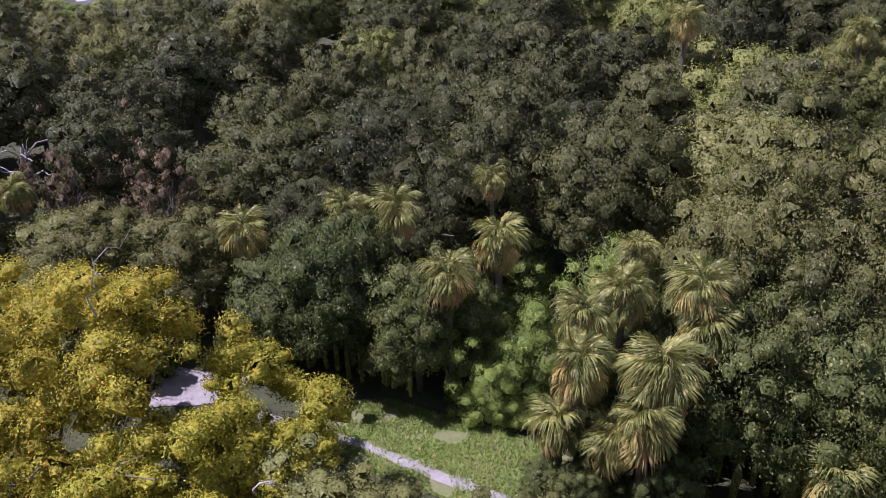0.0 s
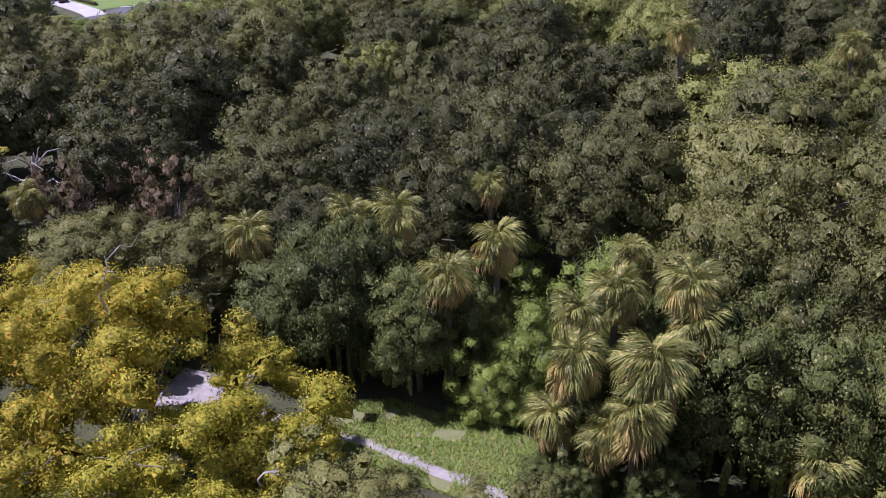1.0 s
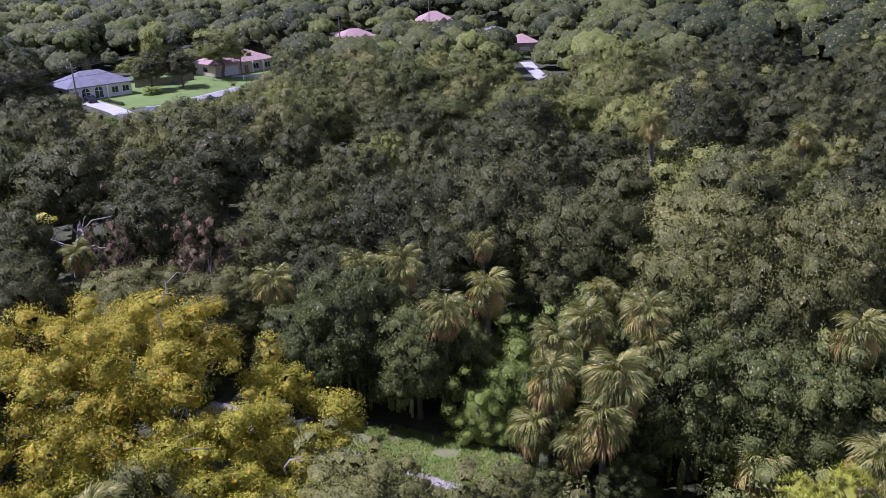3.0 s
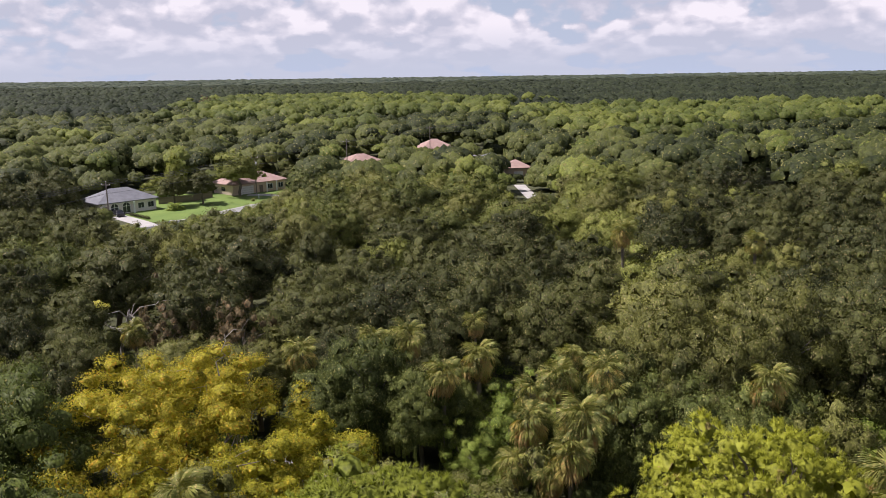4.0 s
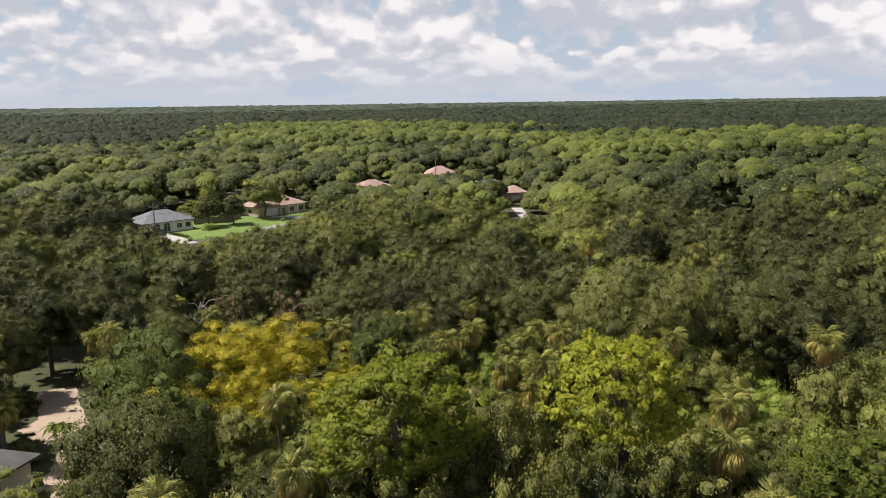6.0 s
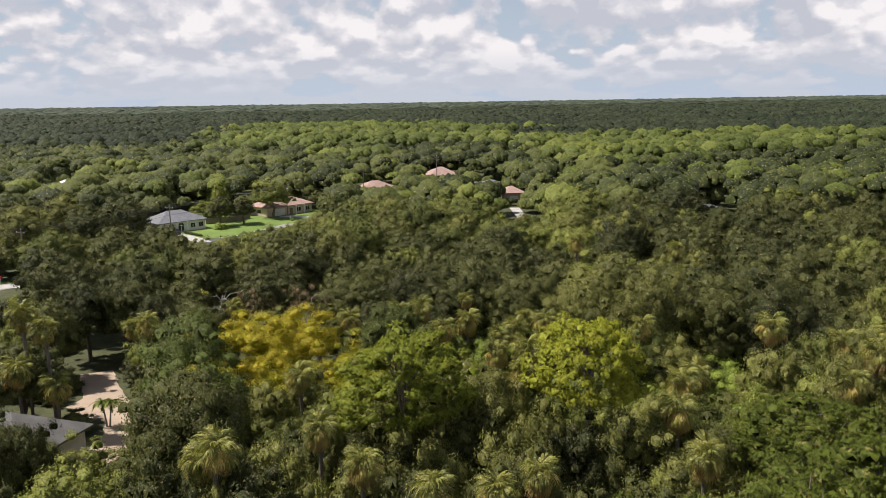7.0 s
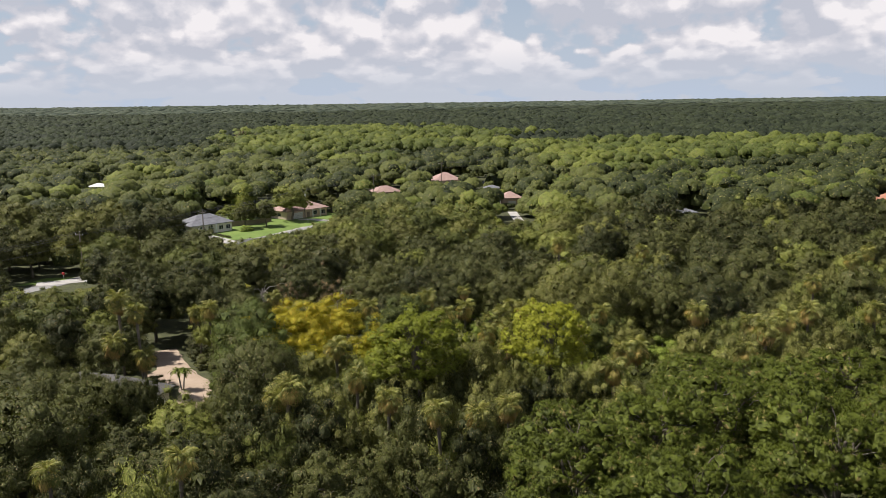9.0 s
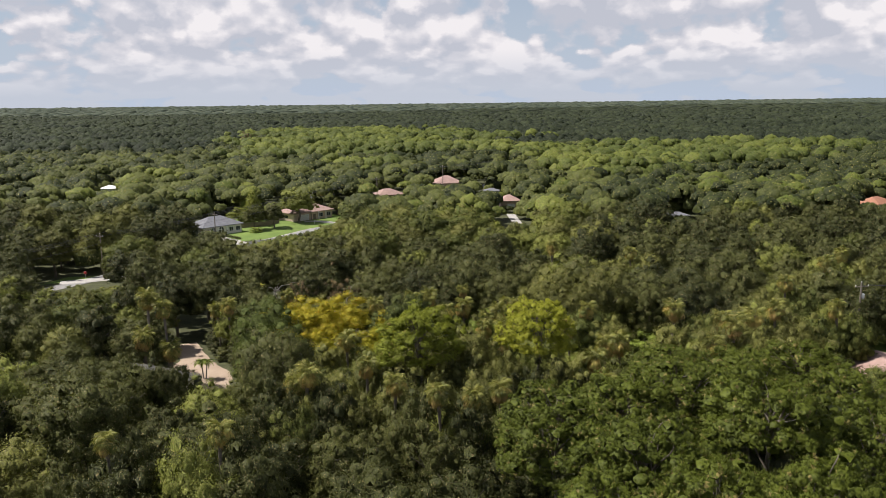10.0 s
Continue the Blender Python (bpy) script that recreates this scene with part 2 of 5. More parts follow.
STUCCO = solid_mat("pale_stucco", (0.62, 0.58, 0.53), (0.80, 0.77, 0.72), 0.6, 14.0, 0.85, 0.2, 0.01)
TANWALL = solid_mat("tan_stucco", (0.50, 0.38, 0.29), (0.66, 0.53, 0.42), 0.6, 14.0, 0.85, 0.2, 0.01)
GREYROOF = solid_mat("grey_shingles", (0.115, 0.118, 0.130), (0.21, 0.212, 0.228), 0.8, 9.0, 0.88, 0.4, 0.02)
DARKROOF = solid_mat("weathered_shingles", (0.085, 0.080, 0.075), (0.16, 0.15, 0.14), 0.8, 9.0, 0.9, 0.4, 0.02)
PINKROOF = solid_mat("pinkish_shingles", (0.29, 0.185, 0.155), (0.42, 0.285, 0.24), 0.8, 9.0, 0.85, 0.4, 0.02)
ORANGEROOF = solid_mat("orange_tiles", (0.30, 0.13, 0.08), (0.42, 0.20, 0.12), 0.8, 9.0, 0.8, 0.4, 0.02)
WHITE = solid_mat("white_paint", (0.70, 0.70, 0.69), (0.84, 0.84, 0.83), 1.0, 12.0, 0.5, 0.1, 0.01)
WOODFENCE = solid_mat("weathered_boards", (0.15, 0.115, 0.085), (0.30, 0.24, 0.19), 1.0, 9.0, 0.9, 0.4, 0.02)
POLEWOOD = solid_mat("pole_wood", (0.16, 0.13, 0.11), (0.30, 0.26, 0.22), 1.0, 9.0, 0.9, 0.4, 0.02, stretch=(3, 3, 0.4))
METAL = solid_mat("galvanised_metal", (0.45, 0.46, 0.47), (0.62, 0.63, 0.64), 2.0, 12.0, 0.45, 0.1, 0.005, 0.6)
WIRE = solid_mat("cable", (0.03, 0.03, 0.032), (0.06, 0.06, 0.065), 2.0, 12.0, 0.6, 0)
GLASS = solid_mat("window_glass", (0.020, 0.025, 0.03), (0.035, 0.04, 0.05), 0.5, 4.0, 0.06, 0)
CARPAINT = solid_mat("black_car_paint", (0.012, 0.012, 0.014), (0.02, 0.02, 0.022), 1.0, 8.0, 0.2, 0)
RUBBER = solid_mat("rubber", (0.02, 0.02, 0.02), (0.04, 0.04, 0.04), 2.0, 9.0, 0.9, 0.1)
REDSIGN = solid_mat("red_sign", (0.45, 0.03, 0.03), (0.55, 0.05, 0.05), 2.0, 9.0, 0.5, 0)
FLOWER = leaf_mat("yellow_blossom", (0.45, 0.42, 0.05), (0.70, 0.66, 0.16), (0.6, 0.5, 0.1), 0.1)

# ---- mesh helpers ----
RNG = np.random.default_rng(11)


def mesh_from(name, verts, faces, mats, index=None, smooth=False, normals=None):
    """A mesh out of an array of vertices and an array of triangles or quads."""
    me = bpy.data.meshes.new(name)
    verts, faces = np.asarray(verts, np.float32), np.asarray(faces, np.int32)
    if normals is not None:
        out = np.cross(verts[faces[:, 1]] - verts[faces[:, 0]], verts[faces[:, 2]] - verts[faces[:, 0]])
        faces = np.where(np.sum(out * np.asarray(normals)[faces[:, 0]], 1, keepdims=True) < 0, faces[:, ::-1], faces)
    k = faces.shape[1]
    me.vertices.add(len(verts))
    me.vertices.foreach_set("co", verts.ravel())
    me.loops.add(faces.size)
    me.loops.foreach_set("vertex_index", faces.ravel())
    me.polygons.add(len(faces))
    me.polygons.foreach_set("loop_start", np.arange(0, faces.size, k, dtype=np.int32))
    for m in mats if isinstance(mats, (list, tuple)) else [mats]:
        me.materials.append(m)
    if index is not None:
        me.polygons.foreach_set("material_index", np.asarray(index, np.int32))
    if smooth:
        me.polygons.foreach_set("use_smooth", np.ones(len(faces), bool))
    me.update(calc_edges=True)
    if normals is not None:
        me.polygons.foreach_set("use_smooth", np.ones(len(faces), bool))
        me.normals_split_custom_set_from_vertices(np.asarray(normals, np.float32))
    return me


def child(name, me, parent, label="", m=None):
    ob = new(name, me)
    ob.parent = parent
    if m is not None:
        ob.matrix_basis = m
    return tagged(ob, label) if label else ob


def part(name, bm, mat, parent, label=""):
    """Links a bmesh as one mesh object under a thing or a part."""
    me = bpy.data.meshes.new(name)
    bm.to_mesh(me)
    bm.free()
    me.materials.append(mat)
    return child(name, me, parent, label)


def unit(v):
    return v / np.maximum(np.linalg.norm(v, axis=-1, keepdims=True), 1e-9)


def blades(rng, blobs, count, size, wild=0.5, low=-0.45, width=0.42, shell=0.72, hang=0.0, middle=None):
    """Leaves on clumps: rows of blobs are centre, radius and flattening. Gives vertices and triangles."""
    blobs = np.asarray(blobs, float)
    share = blobs[:, 3] ** 2
    which = rng.choice(len(blobs), count, p=share / share.sum())
    b = blobs[which]
    d = unit(rng.normal(size=(count, 3)))
    d[:, 2] = np.where(d[:, 2] < low, -d[:, 2], d[:, 2])
    reach = shell + (1.22 - shell) * rng.random((count, 1)) ** 0.8
    pos = b[:, :3] + d * reach * b[:, 3:4] * np.stack([np.ones(count), np.ones(count), b[:, 4]], 1)
    n = unit(d + wild * rng.normal(size=(count, 3)) + np.array([0, 0, 0.35]))
    t = unit(np.cross(n, rng.normal(size=(count, 3))))
    if hang:
        t = unit(t + np.array([0, 0, -hang]))
    s = unit(np.cross(n, t))
    ln = size * (0.6 + 0.8 * rng.random((count, 1)))
    v = np.stack([pos + t * ln, pos - t * ln * 0.5 + s * ln * width, pos - t * ln * 0.5 - s * ln * width], 1)
    soft = 0.6 * d + 0.55 * n + np.array([0, 0, 0.1])
    if middle is not None:
        soft = soft + 1.2 * unit(pos - np.asarray(middle))
    soft = unit(soft)
    return v.reshape(-1, 3), np.arange(count * 3).reshape(-1, 3), np.repeat(soft, 3, 0)


def ico(level):
    bm = bmesh.new()
    bmesh.ops.create_icosphere(bm, subdivisions=level, radius=1.0)
    v = np.array([p.co[:] for p in bm.verts])
    f = np.array([[p.index for p in q.verts] for q in bm.faces])
    bm.free()
    return v, f


def open_below(v, f):
    """The part of a ball that shows from above: a lump of foliage has no leaves on its underside."""
    f = f[v[f].mean(1)[:, 2] > -0.35]
    ids = np.unique(f)
    back = np.zeros(len(v), int)
    back[ids] = np.arange(len(ids))
    return v[ids], back[f]


ICO = {1: open_below(*ico(1)), 2: open_below(*ico(2))}


def cores(rng, blobs, level, fill=0.84, middle=None, jag_by=0.2, stir=0.4):
    """The dense, uneven inside of each clump, on which the outer leaves sit."""
    blobs = np.asarray(blobs, float)
    v, f = ICO[level]
    n = len(blobs)
    jag = 1 + jag_by * rng.normal(size=(n, len(v), 1))
    flat = np.stack([np.ones(n), np.ones(n), blobs[:, 4]], 1)[:, None]
    pos = blobs[:, None, :3] + v[None] * jag * flat * blobs[:, None, 3:4] * fill
    faces = f[None] + (np.arange(n) * len(v))[:, None, None]
    nor = np.broadcast_to(v[None], pos.shape) + stir * rng.normal(size=pos.shape)
    if middle is not None:
        nor = nor + 1.3 * unit(pos - np.asarray(middle))
    nor = unit(nor)
    return pos.reshape(-1, 3), faces.reshape(-1, 3), nor.reshape(-1, 3)


def leafy(name, grown, mat, inside=None):
    """A mesh of leaves whose shading follows the clumps that they sit on."""
    v, f, n = grown
    if inside is not None:
        v2, f2, n2 = inside
        v, f, n = np.concatenate([v, v2]), np.concatenate([f, f2 + len(v)]), np.concatenate([n, n2])
    return mesh_from(name, v, f, mat, normals=n)


def dome(rng, r, h, clumps, rough=0.16, clump=0.36, skirt=-0.15):
    """Clumps over an uneven dome of radius r and height h whose foot is at z = 0."""
    k = np.arange(clumps) + 0.5
    z = skirt + (1 - skirt) * (1 - k / clumps) ** 0.9
    a = k * 2.39996 + rng.random() * 6
    flat = np.sqrt(np.clip(1 - z * z, 0, 1))
    d = np.stack([np.cos(a) * flat, np.sin(a) * flat, z], 1) + rng.normal(size=(clumps, 3)) * 0.10
    rad = r * clump * (0.65 + 0.7 * rng.random(clumps))
    lobes = 1 + 0.14 * np.sin(a * 2 + rng.random() * 6) + 0.10 * np.sin(a * 3 + rng.random() * 6)
    reach = (r - rad * 0.75) * (1 + rng.normal(size=clumps) * rough) * lobes
    pos = d * reach[:, None]
    pos[:, 2] = np.maximum(pos[:, 2] / r * h, 0.0) + 0.02 * h
    return np.concatenate([pos, rad[:, None], np.full((clumps, 1), 0.75)], 1)


def tube(pts, radii, sides=6):
    pts = np.asarray(pts, float)
    n = len(pts)
    way = unit(np.gradient(pts, axis=0))
    ref = np.where(np.abs(way[:, 2:3]) > 0.9, np.array([[1.0, 0, 0]]), np.array([[0, 0, 1.0]]))
    u = unit(np.cross(way, ref))
    w = np.cross(way, u)
    a = np.arange(sides) / sides * 2 * math.pi
    ring = (u[:, None] * np.cos(a)[None, :, None] + w[:, None] * np.sin(a)[None, :, None])
    v = (pts[:, None] + ring * np.asarray(radii, float)[:, None, None]).reshape(-1, 3)
    i, j = np.meshgrid(np.arange(n - 1), np.arange(sides), indexing="ij")
    j2 = (j + 1) % sides
    f = np.stack([i * sides + j, i * sides + j2, (i + 1) * sides + j2, (i + 1) * sides + j], -1).reshape(-1, 4)
    return v, f


def join(pieces):
    vs, fs, at = [], [], 0
    for v, f in pieces:
        vs.append(v)
        fs.append(np.asarray(f) + at)
        at += len(v)
    return np.concatenate(vs), np.concatenate(fs)


def bough(rng, a, b, r0, r1, steps=5, wander=0.12, sides=5):
    a, b = np.asarray(a, float), np.asarray(b, float)
    s = np.linspace(0, 1, steps)[:, None]
    pts = a + (b - a) * s
    bend = rng.normal(size=(steps, 3)) * wander * np.linalg.norm(b - a) * (s * (1 - s) * 2.2)
    pts = pts + bend
    pts[:, 2] += (np.sin(s[:, 0] * math.pi) * 0.08 * np.linalg.norm(b - a))
    return tube(pts, np.linspace(r0, r1, steps), sides)


def trunk_mesh(name, rng, foot, r, top, reach, limbs, mat=None, sides=7):
    """A tapered, leaning trunk that splits into limbs."""
    fork = np.array([rng.normal() * 0.3, rng.normal() * 0.3, foot])
    pieces = [bough(rng, (0, 0, -0.3), fork, r, r * 0.72, 5, 0.05, sides)]
    for k in range(limbs):
        a = k / limbs * 6.283 + rng.random() * 0.8
        q = reach * (0.45 + 0.5 * rng.random())
        end = np.array([math.cos(a) * q, math.sin(a) * q, top * (0.72 + 0.25 * rng.random())])
        pieces.append(bough(rng, fork, end, r * 0.5, r * 0.10, 5, 0.14, 5))
        mid = fork + (end - fork) * 0.55
        side = end + np.array([rng.normal() * reach * 0.3, rng.normal() * reach * 0.3, 0.3])
        pieces.append(bough(rng, mid, side, r * 0.22, r * 0.06, 4, 0.14, 4))
    return mesh_from(name, *join(pieces), mat or BARK, smooth=True)


# ---- the ground ----
def build_ground():
    """One sheet to the horizon; it rises very gently far away."""
    rings = np.concatenate([np.linspace(0, 400, 41)[1:], np.geomspace(430, 4950, 40)])
    seg = 96
    a = np.arange(seg) / seg * 2 * math.pi
    v = [(0.0, 60.0, 0.0)]
    for r in rings:
        z = 14.0 * max(0.0, (r - 700) / 4200)
        v += [(r * math.sin(b), 60 + r * math.cos(b), z) for b in a]
    f = []
    for i in range(len(rings) - 1):
        for j in range(seg):
            p, q = 1 + i * seg, 1 + (i + 1) * seg
            f.append((p + j, p + (j + 1) % seg, q + (j + 1) % seg, q + j))
    me = mesh_from("ground", v, f, LITTER, smooth=True)
    bm = bmesh.new()
    bm.from_mesh(me)
    bm.verts.ensure_lookup_table()
    for j in range(seg):
        bm.faces.new((bm.verts[0], bm.verts[1 + (j + 1) % seg], bm.verts[1 + j]))
    bmesh.ops.recalc_face_normals(bm, faces=bm.faces)
    bm.to_mesh(me)
    bm.free()
    tagged(new("ground", me), "dark leaf-strewn forest floor of flat land", "ground", kind="structure")


build_ground()


def far_rise(x, y):
    return 14.0 * np.maximum(0.0, (np.hypot(x, y - 60) - 700) / 4200)


def ribbon(name, line, width, z, mat, label, category, thick=0.06, wobble=0.0, kind="structure"):
    """A road, path or strip along a line, with a real edge."""
    pts = [Vector((x, y, 0)) for x, y in line]
    fine = []
    for k in range(len(pts) - 1):
        p0, p1, p2, p3 = pts[max(k - 1, 0)], pts[k], pts[k + 1], pts[min(k + 2, len(pts) - 1)]
        for s in range(8):
            u = s / 8
            fine.append(0.5 * ((2 * p1) + (p2 - p0) * u + (2 * p0 - 5 * p1 + 4 * p2 - p3) * u * u + (3 * p1 - p0 - 3 * p2 + p3) * u ** 3))
    fine.append(pts[-1])
    bm = bmesh.new()
    rows = []
    for k, p in enumerate(fine):
        d = (fine[min(k + 1, len(fine) - 1)] - fine[max(k - 1, 0)]).normalized()
        n = Vector((-d.y, d.x, 0))
        w = width * 0.5
        wl = w * (1 + wobble * noise.noise(p * 0.6))
        wr = w * (1 + wobble * noise.noise(p * 0.6 + Vector((9, 3, 0))))
        rows.append([bm.verts.new(p + n * wl + Vector((0, 0, z - thick))), bm.verts.new(p + n * wl + Vector((0, 0, z))),
                     bm.verts.new(p - n * wr + Vector((0, 0, z))), bm.verts.new(p - n * wr + Vector((0, 0, z - thick)))])
    for a, b in zip(rows, rows[1:]):
        for k in range(3):
            bm.faces.new((a[k], a[k + 1], b[k + 1], b[k]))
    bmesh.ops.recalc_face_normals(bm, faces=bm.faces)
    me = bpy.data.meshes.new(name)
    bm.to_mesh(me)
    bm.free()
    me.materials.append(mat)
    return tagged(new(name, me), label, category, kind=kind)


def patch(name, corners, z, mat, label, category, thick=0.05, wobble=0.6):
    """A flat piece of ground with an uneven outline."""
    bm = bmesh.new()
    edge = []
    n = len(corners)
    for k in range(n):
        a, b = Vector((*corners[k], 0)), Vector((*corners[(k + 1) % n], 0))
        for s in range(6):
            p = a.lerp(b, s / 6)
            p += Vector((noise.noise(p * 0.35), noise.noise(p * 0.35 + Vector((5, 5, 0))), 0)) * wobble
            edge.append(p)
    top = [bm.verts.new(p + Vector((0, 0, z))) for p in edge]
    bot = [bm.verts.new(p + Vector((0, 0, z - thick))) for p in edge]
    bm.faces.new(top)
    for k in range(len(edge)):
        bm.faces.new((top[k], bot[k], bot[(k + 1) % len(edge)], top[(k + 1) % len(edge)]))
    bmesh.ops.triangulate(bm, faces=[f for f in bm.faces if len(f.verts) > 4])
    bmesh.ops.recalc_face_normals(bm, faces=bm.faces)
    me = bpy.data.meshes.new(name)
    bm.to_mesh(me)
    bm.free()
    me.materials.append(mat)
    return tagged(new(name, me), label, category, kind="structure")


CLEARING = [(-9, 36), (-4, 36.5), (-0.5, 34.8), (3.5, 33), (7.5, 30.5), (11, 28.6), (13.5, 27), (11, 24), (5, 26), (-1, 28.5), (-6, 31), (-10, 33)]
YARD = [(-80, 168), (-77.5, 168.5), (-68, 159), (-62, 162.5), (-57, 172), (-50, 185), (-40, 200), (-42, 212), (-48, 222), (-60, 214), (-68, 204), (-84, 210), (-86, 196), (-76, 180)]
patch("grass_clearing", CLEARING, 0.03, MEADOW, "strip of rough green grass along a sandy track", "grass")
patch("lawn", YARD, 0.03, LAWN, "mown bright green front lawns beside a street", "lawn", wobble=1.2)
patch("verge", [(-104, 97), (-88, 104), (-84, 108), (-100, 106)], 0.03, LAWN, "narrow mown grass verge beside a pale road", "grass")
patch("side_lawn", [(64, 24), (76, 30), (84, 46), (66, 44)], 0.03, LAWN, "small green lawn behind a pink roof", "lawn")
ribbon("sandy_track", [(-21, 40), (-15, 37), (-10, 34.5), (-5.5, 32.6), (-1.6, 30.4), (1.5, 28.7), (6, 25.5), (12, 21)], 0.7, 0.045, SAND, "pale sandy track worn into the grass", "path", 0.05, 0.7)
patch("sand_patch", [(-19.5, 36), (-14, 36.5), (-13, 39.5), (-18, 40)], 0.055, SAND, "bare pale sand under a golden tree", "sand")
ribbon("wooded_street", [(-128, 40), (-108, 74), (-95, 98), (-78, 128), (-71, 140)], 5.0, 0.05, OLDROAD, "pale worn street between wooded lots", "road", 0.04)
ribbon("street", [(-71.5, 139), (-66, 149), (-60.4, 159)], 8.0, 0.05, ASPHALT, "dark grey asphalt street between wooded lots", "road", 0.04)
ribbon("sunny_street", [(-59.4, 158.6), (-55.6, 167), (-50.6, 180), (-43.5, 190), (-37, 200), (-26, 217), (-8, 262), (14, 318), (30, 380)], 4.6, 0.056, OLDROAD, "sun-bleached pale street along green lawns", "road", 0.04)
ribbon("road_edge", [(-99, 99), (-91, 102.5), (-82, 107)], 4.6, 0.075, CONCRETE, "pale concrete road end in the sun", "road", 0.05)
ribbon("tan_driveway", [(-49.4, 46), (-47.8, 42.5), (-45.0, 37.5), (-41.2, 32), (-37.9, 27.5), (-36.9, 22), (-37.5, 17)], 4.5, 0.07, DRIVE, "curving tan concrete driveway between trees", "driveway", 0.05, 0.25)
PAD = [(-47.5, 32.5), (-46.4, 37), (-42, 36), (-38.5, 28.5), (-43, 29)]
patch("parking_pad", PAD, 0.08, DRIVE, "wide tan concrete pad beside a grey roof", "driveway", wobble=0.4)
ribbon("pale_driveway", [(-81.5, 171), (-79, 167.5), (-74, 162.5), (-69, 157), (-66.5, 153.5)], 4.0, 0.07, CONCRETE, "pale concrete driveway leading to a grey-roofed bungalow", "driveway")
ribbon("kerb_strip", [(-64.5, 161), (-61.2, 162.6), (-56.8, 171.5), (-50.5, 184.5)], 0.6, 0.09, CONCRETE, "pale concrete kerb strip along a lawn", "kerb")
ribbon("garage_driveway", [(-56, 202), (-51, 202), (-46, 199), (-41, 196)], 3.4, 0.07, CONCRETE, "pale concrete driveway and walk by the street", "driveway")
ribbon("white_driveway", [(22.5, 216), (23, 205), (23.4, 194), (24, 185)], 3.4, 0.07, CONCRETE, "white concrete driveway glimpsed between trees", "driveway")

# ---- tree kinds ----
def tree_empty(name, label, category, group=""):
    ob = new(name)
    ob.empty_display_size = 0.5
    return tagged(ob, label, category, group)


def crown_mesh(name, rng, r, h, foot, clumps, leaves, size, mat, rough=0.15, clump=0.27, wild=0.6, hang=0.0, skirt=-0.15, width=0.42, core=1, strands=0):
    bl = dome(rng, r, h, clumps, rough, clump, skirt)
    inner = bl[::3].copy()
    inner[:, :3] *= 0.62
    bl = np.concatenate([bl, inner])
    if strands:
        a = rng.random(strands) * 6.283
        q = r * (0.55 + 0.45 * rng.random(strands))
        ln = 1.6 + 2.2 * rng.random(strands)
        w = 0.16 + 0.16 * rng.random(strands)
        bl = np.concatenate([bl, np.stack([np.cos(a) * q, np.sin(a) * q, 0.9 - ln * 0.6, w * 1.6, ln * 0.5 / w], 1)])
    bl[:, 2] += foot
    return leafy(name, blades(rng, bl, leaves, size, wild, hang=hang, width=width, shell=0.62, middle=(0, 0, foot)), mat, cores(rng, bl, core, 0.64, (0, 0, foot), 0.09, 0.55))


def make_tree(name, label, mat, seed, r, height, clumps, leaves, size, foot=0.42, limbs=5, **kw):
    """A broadleaf tree whose crown has the radius r and its top at the height given."""
    rng = np.random.default_rng(seed)
    ob = tree_empty(name, label, "tree")
    base = height * foot
    child("crown", crown_mesh("crown", rng, r, height - base - r * 0.12, base, clumps, leaves, size, mat, **kw), ob)
    child("trunk", trunk_mesh("trunk", rng, max(base, 0.6), 0.055 * r + 0.03 * height * 0.3, height * 0.86, r * 0.8, limbs), ob)
    return ob


def plant(proto, x, y, height, r, used, label=""):
    """Sets a copy of a tree of 10 m with a crown of 5 m at a place, scaled to its height and spread."""
    h0, r0 = 10.0, 5.0
    first = proto["free"]
    ob = proto["ob"] if first else copy_thing(proto["ob"], Matrix())
    proto["free"] = False
    rz = RNG.random() * 6.283
    ob.matrix_basis = Matrix.Translation((x, y, 0)) @ Matrix.Rotation(rz, 4, "Z") @ Matrix.Diagonal((r / r0, r / r0, height / h0, 1))
    if label:
        ob["label"] = label
    used.append((x, y, height, r))
    return ob


def kinds(name, label, mat, seeds, clumps, leaves, size, **kw):
    return [{"ob": make_tree(name, label, mat, s, 5.0, 10.0, clumps, leaves, size, **kw), "free": True} for s in seeds]


OAK_FINE = kinds("live_oak", "dark green live oak with a broad rounded crown", DARKOAK, (1, 2, 3), 140, 34000, 0.110, clump=0.205)
GREEN_FINE = kinds("laurel_oak", "rich green laurel oak with a dense rounded crown", GREENOAK, (37, 38), 140, 34000, 0.110, clump=0.205)
OAK_WIDE = kinds("laurel_oak", "dense dull green laurel oak in closed woodland", OAK, (4, 5, 6, 7), 92, 13500, 0.148, clump=0.23)
DARK_WIDE = kinds("live_oak", "dark grey-green live oak, woodland shade partly painted into its leaves", DARKOAK, (24, 25, 26), 92, 13500, 0.148, clump=0.23)
OLIVE_FINE = kinds("olive_green_tree", "olive green broadleaf tree with a loose twiggy crown", OLIVE, (11, 12, 13), 140, 34000, 0.107, rough=0.22, clump=0.205)
OLIVE_WIDE = kinds("olive_green_tree", "olive grey-green tree in closed woodland", OLIVE, (14, 15, 16), 92, 13500, 0.148, rough=0.22, clump=0.23)
VINE_FINE = kinds("vine_covered_tree", "dark green tree draped with hanging leafy vines", VINE, (21, 22), 120, 32000, 0.117, clump=0.21, hang=0.6, foot=0.34, skirt=-0.2, strands=46)
BRIGHT_FINE = kinds("bright_green_bush", "bright green leafy bush beside a grass clearing", BRIGHT, (31, 32), 60, 22000, 0.125, foot=0.08, hang=0.25, skirt=-0.4)
BRIGHT_WIDE = kinds("bright_green_bush", "fresh bright green shrub in a gap of the woods", BRIGHT, (33, 34), 46, 6500, 0.19, foot=0.08, skirt=-0.3)
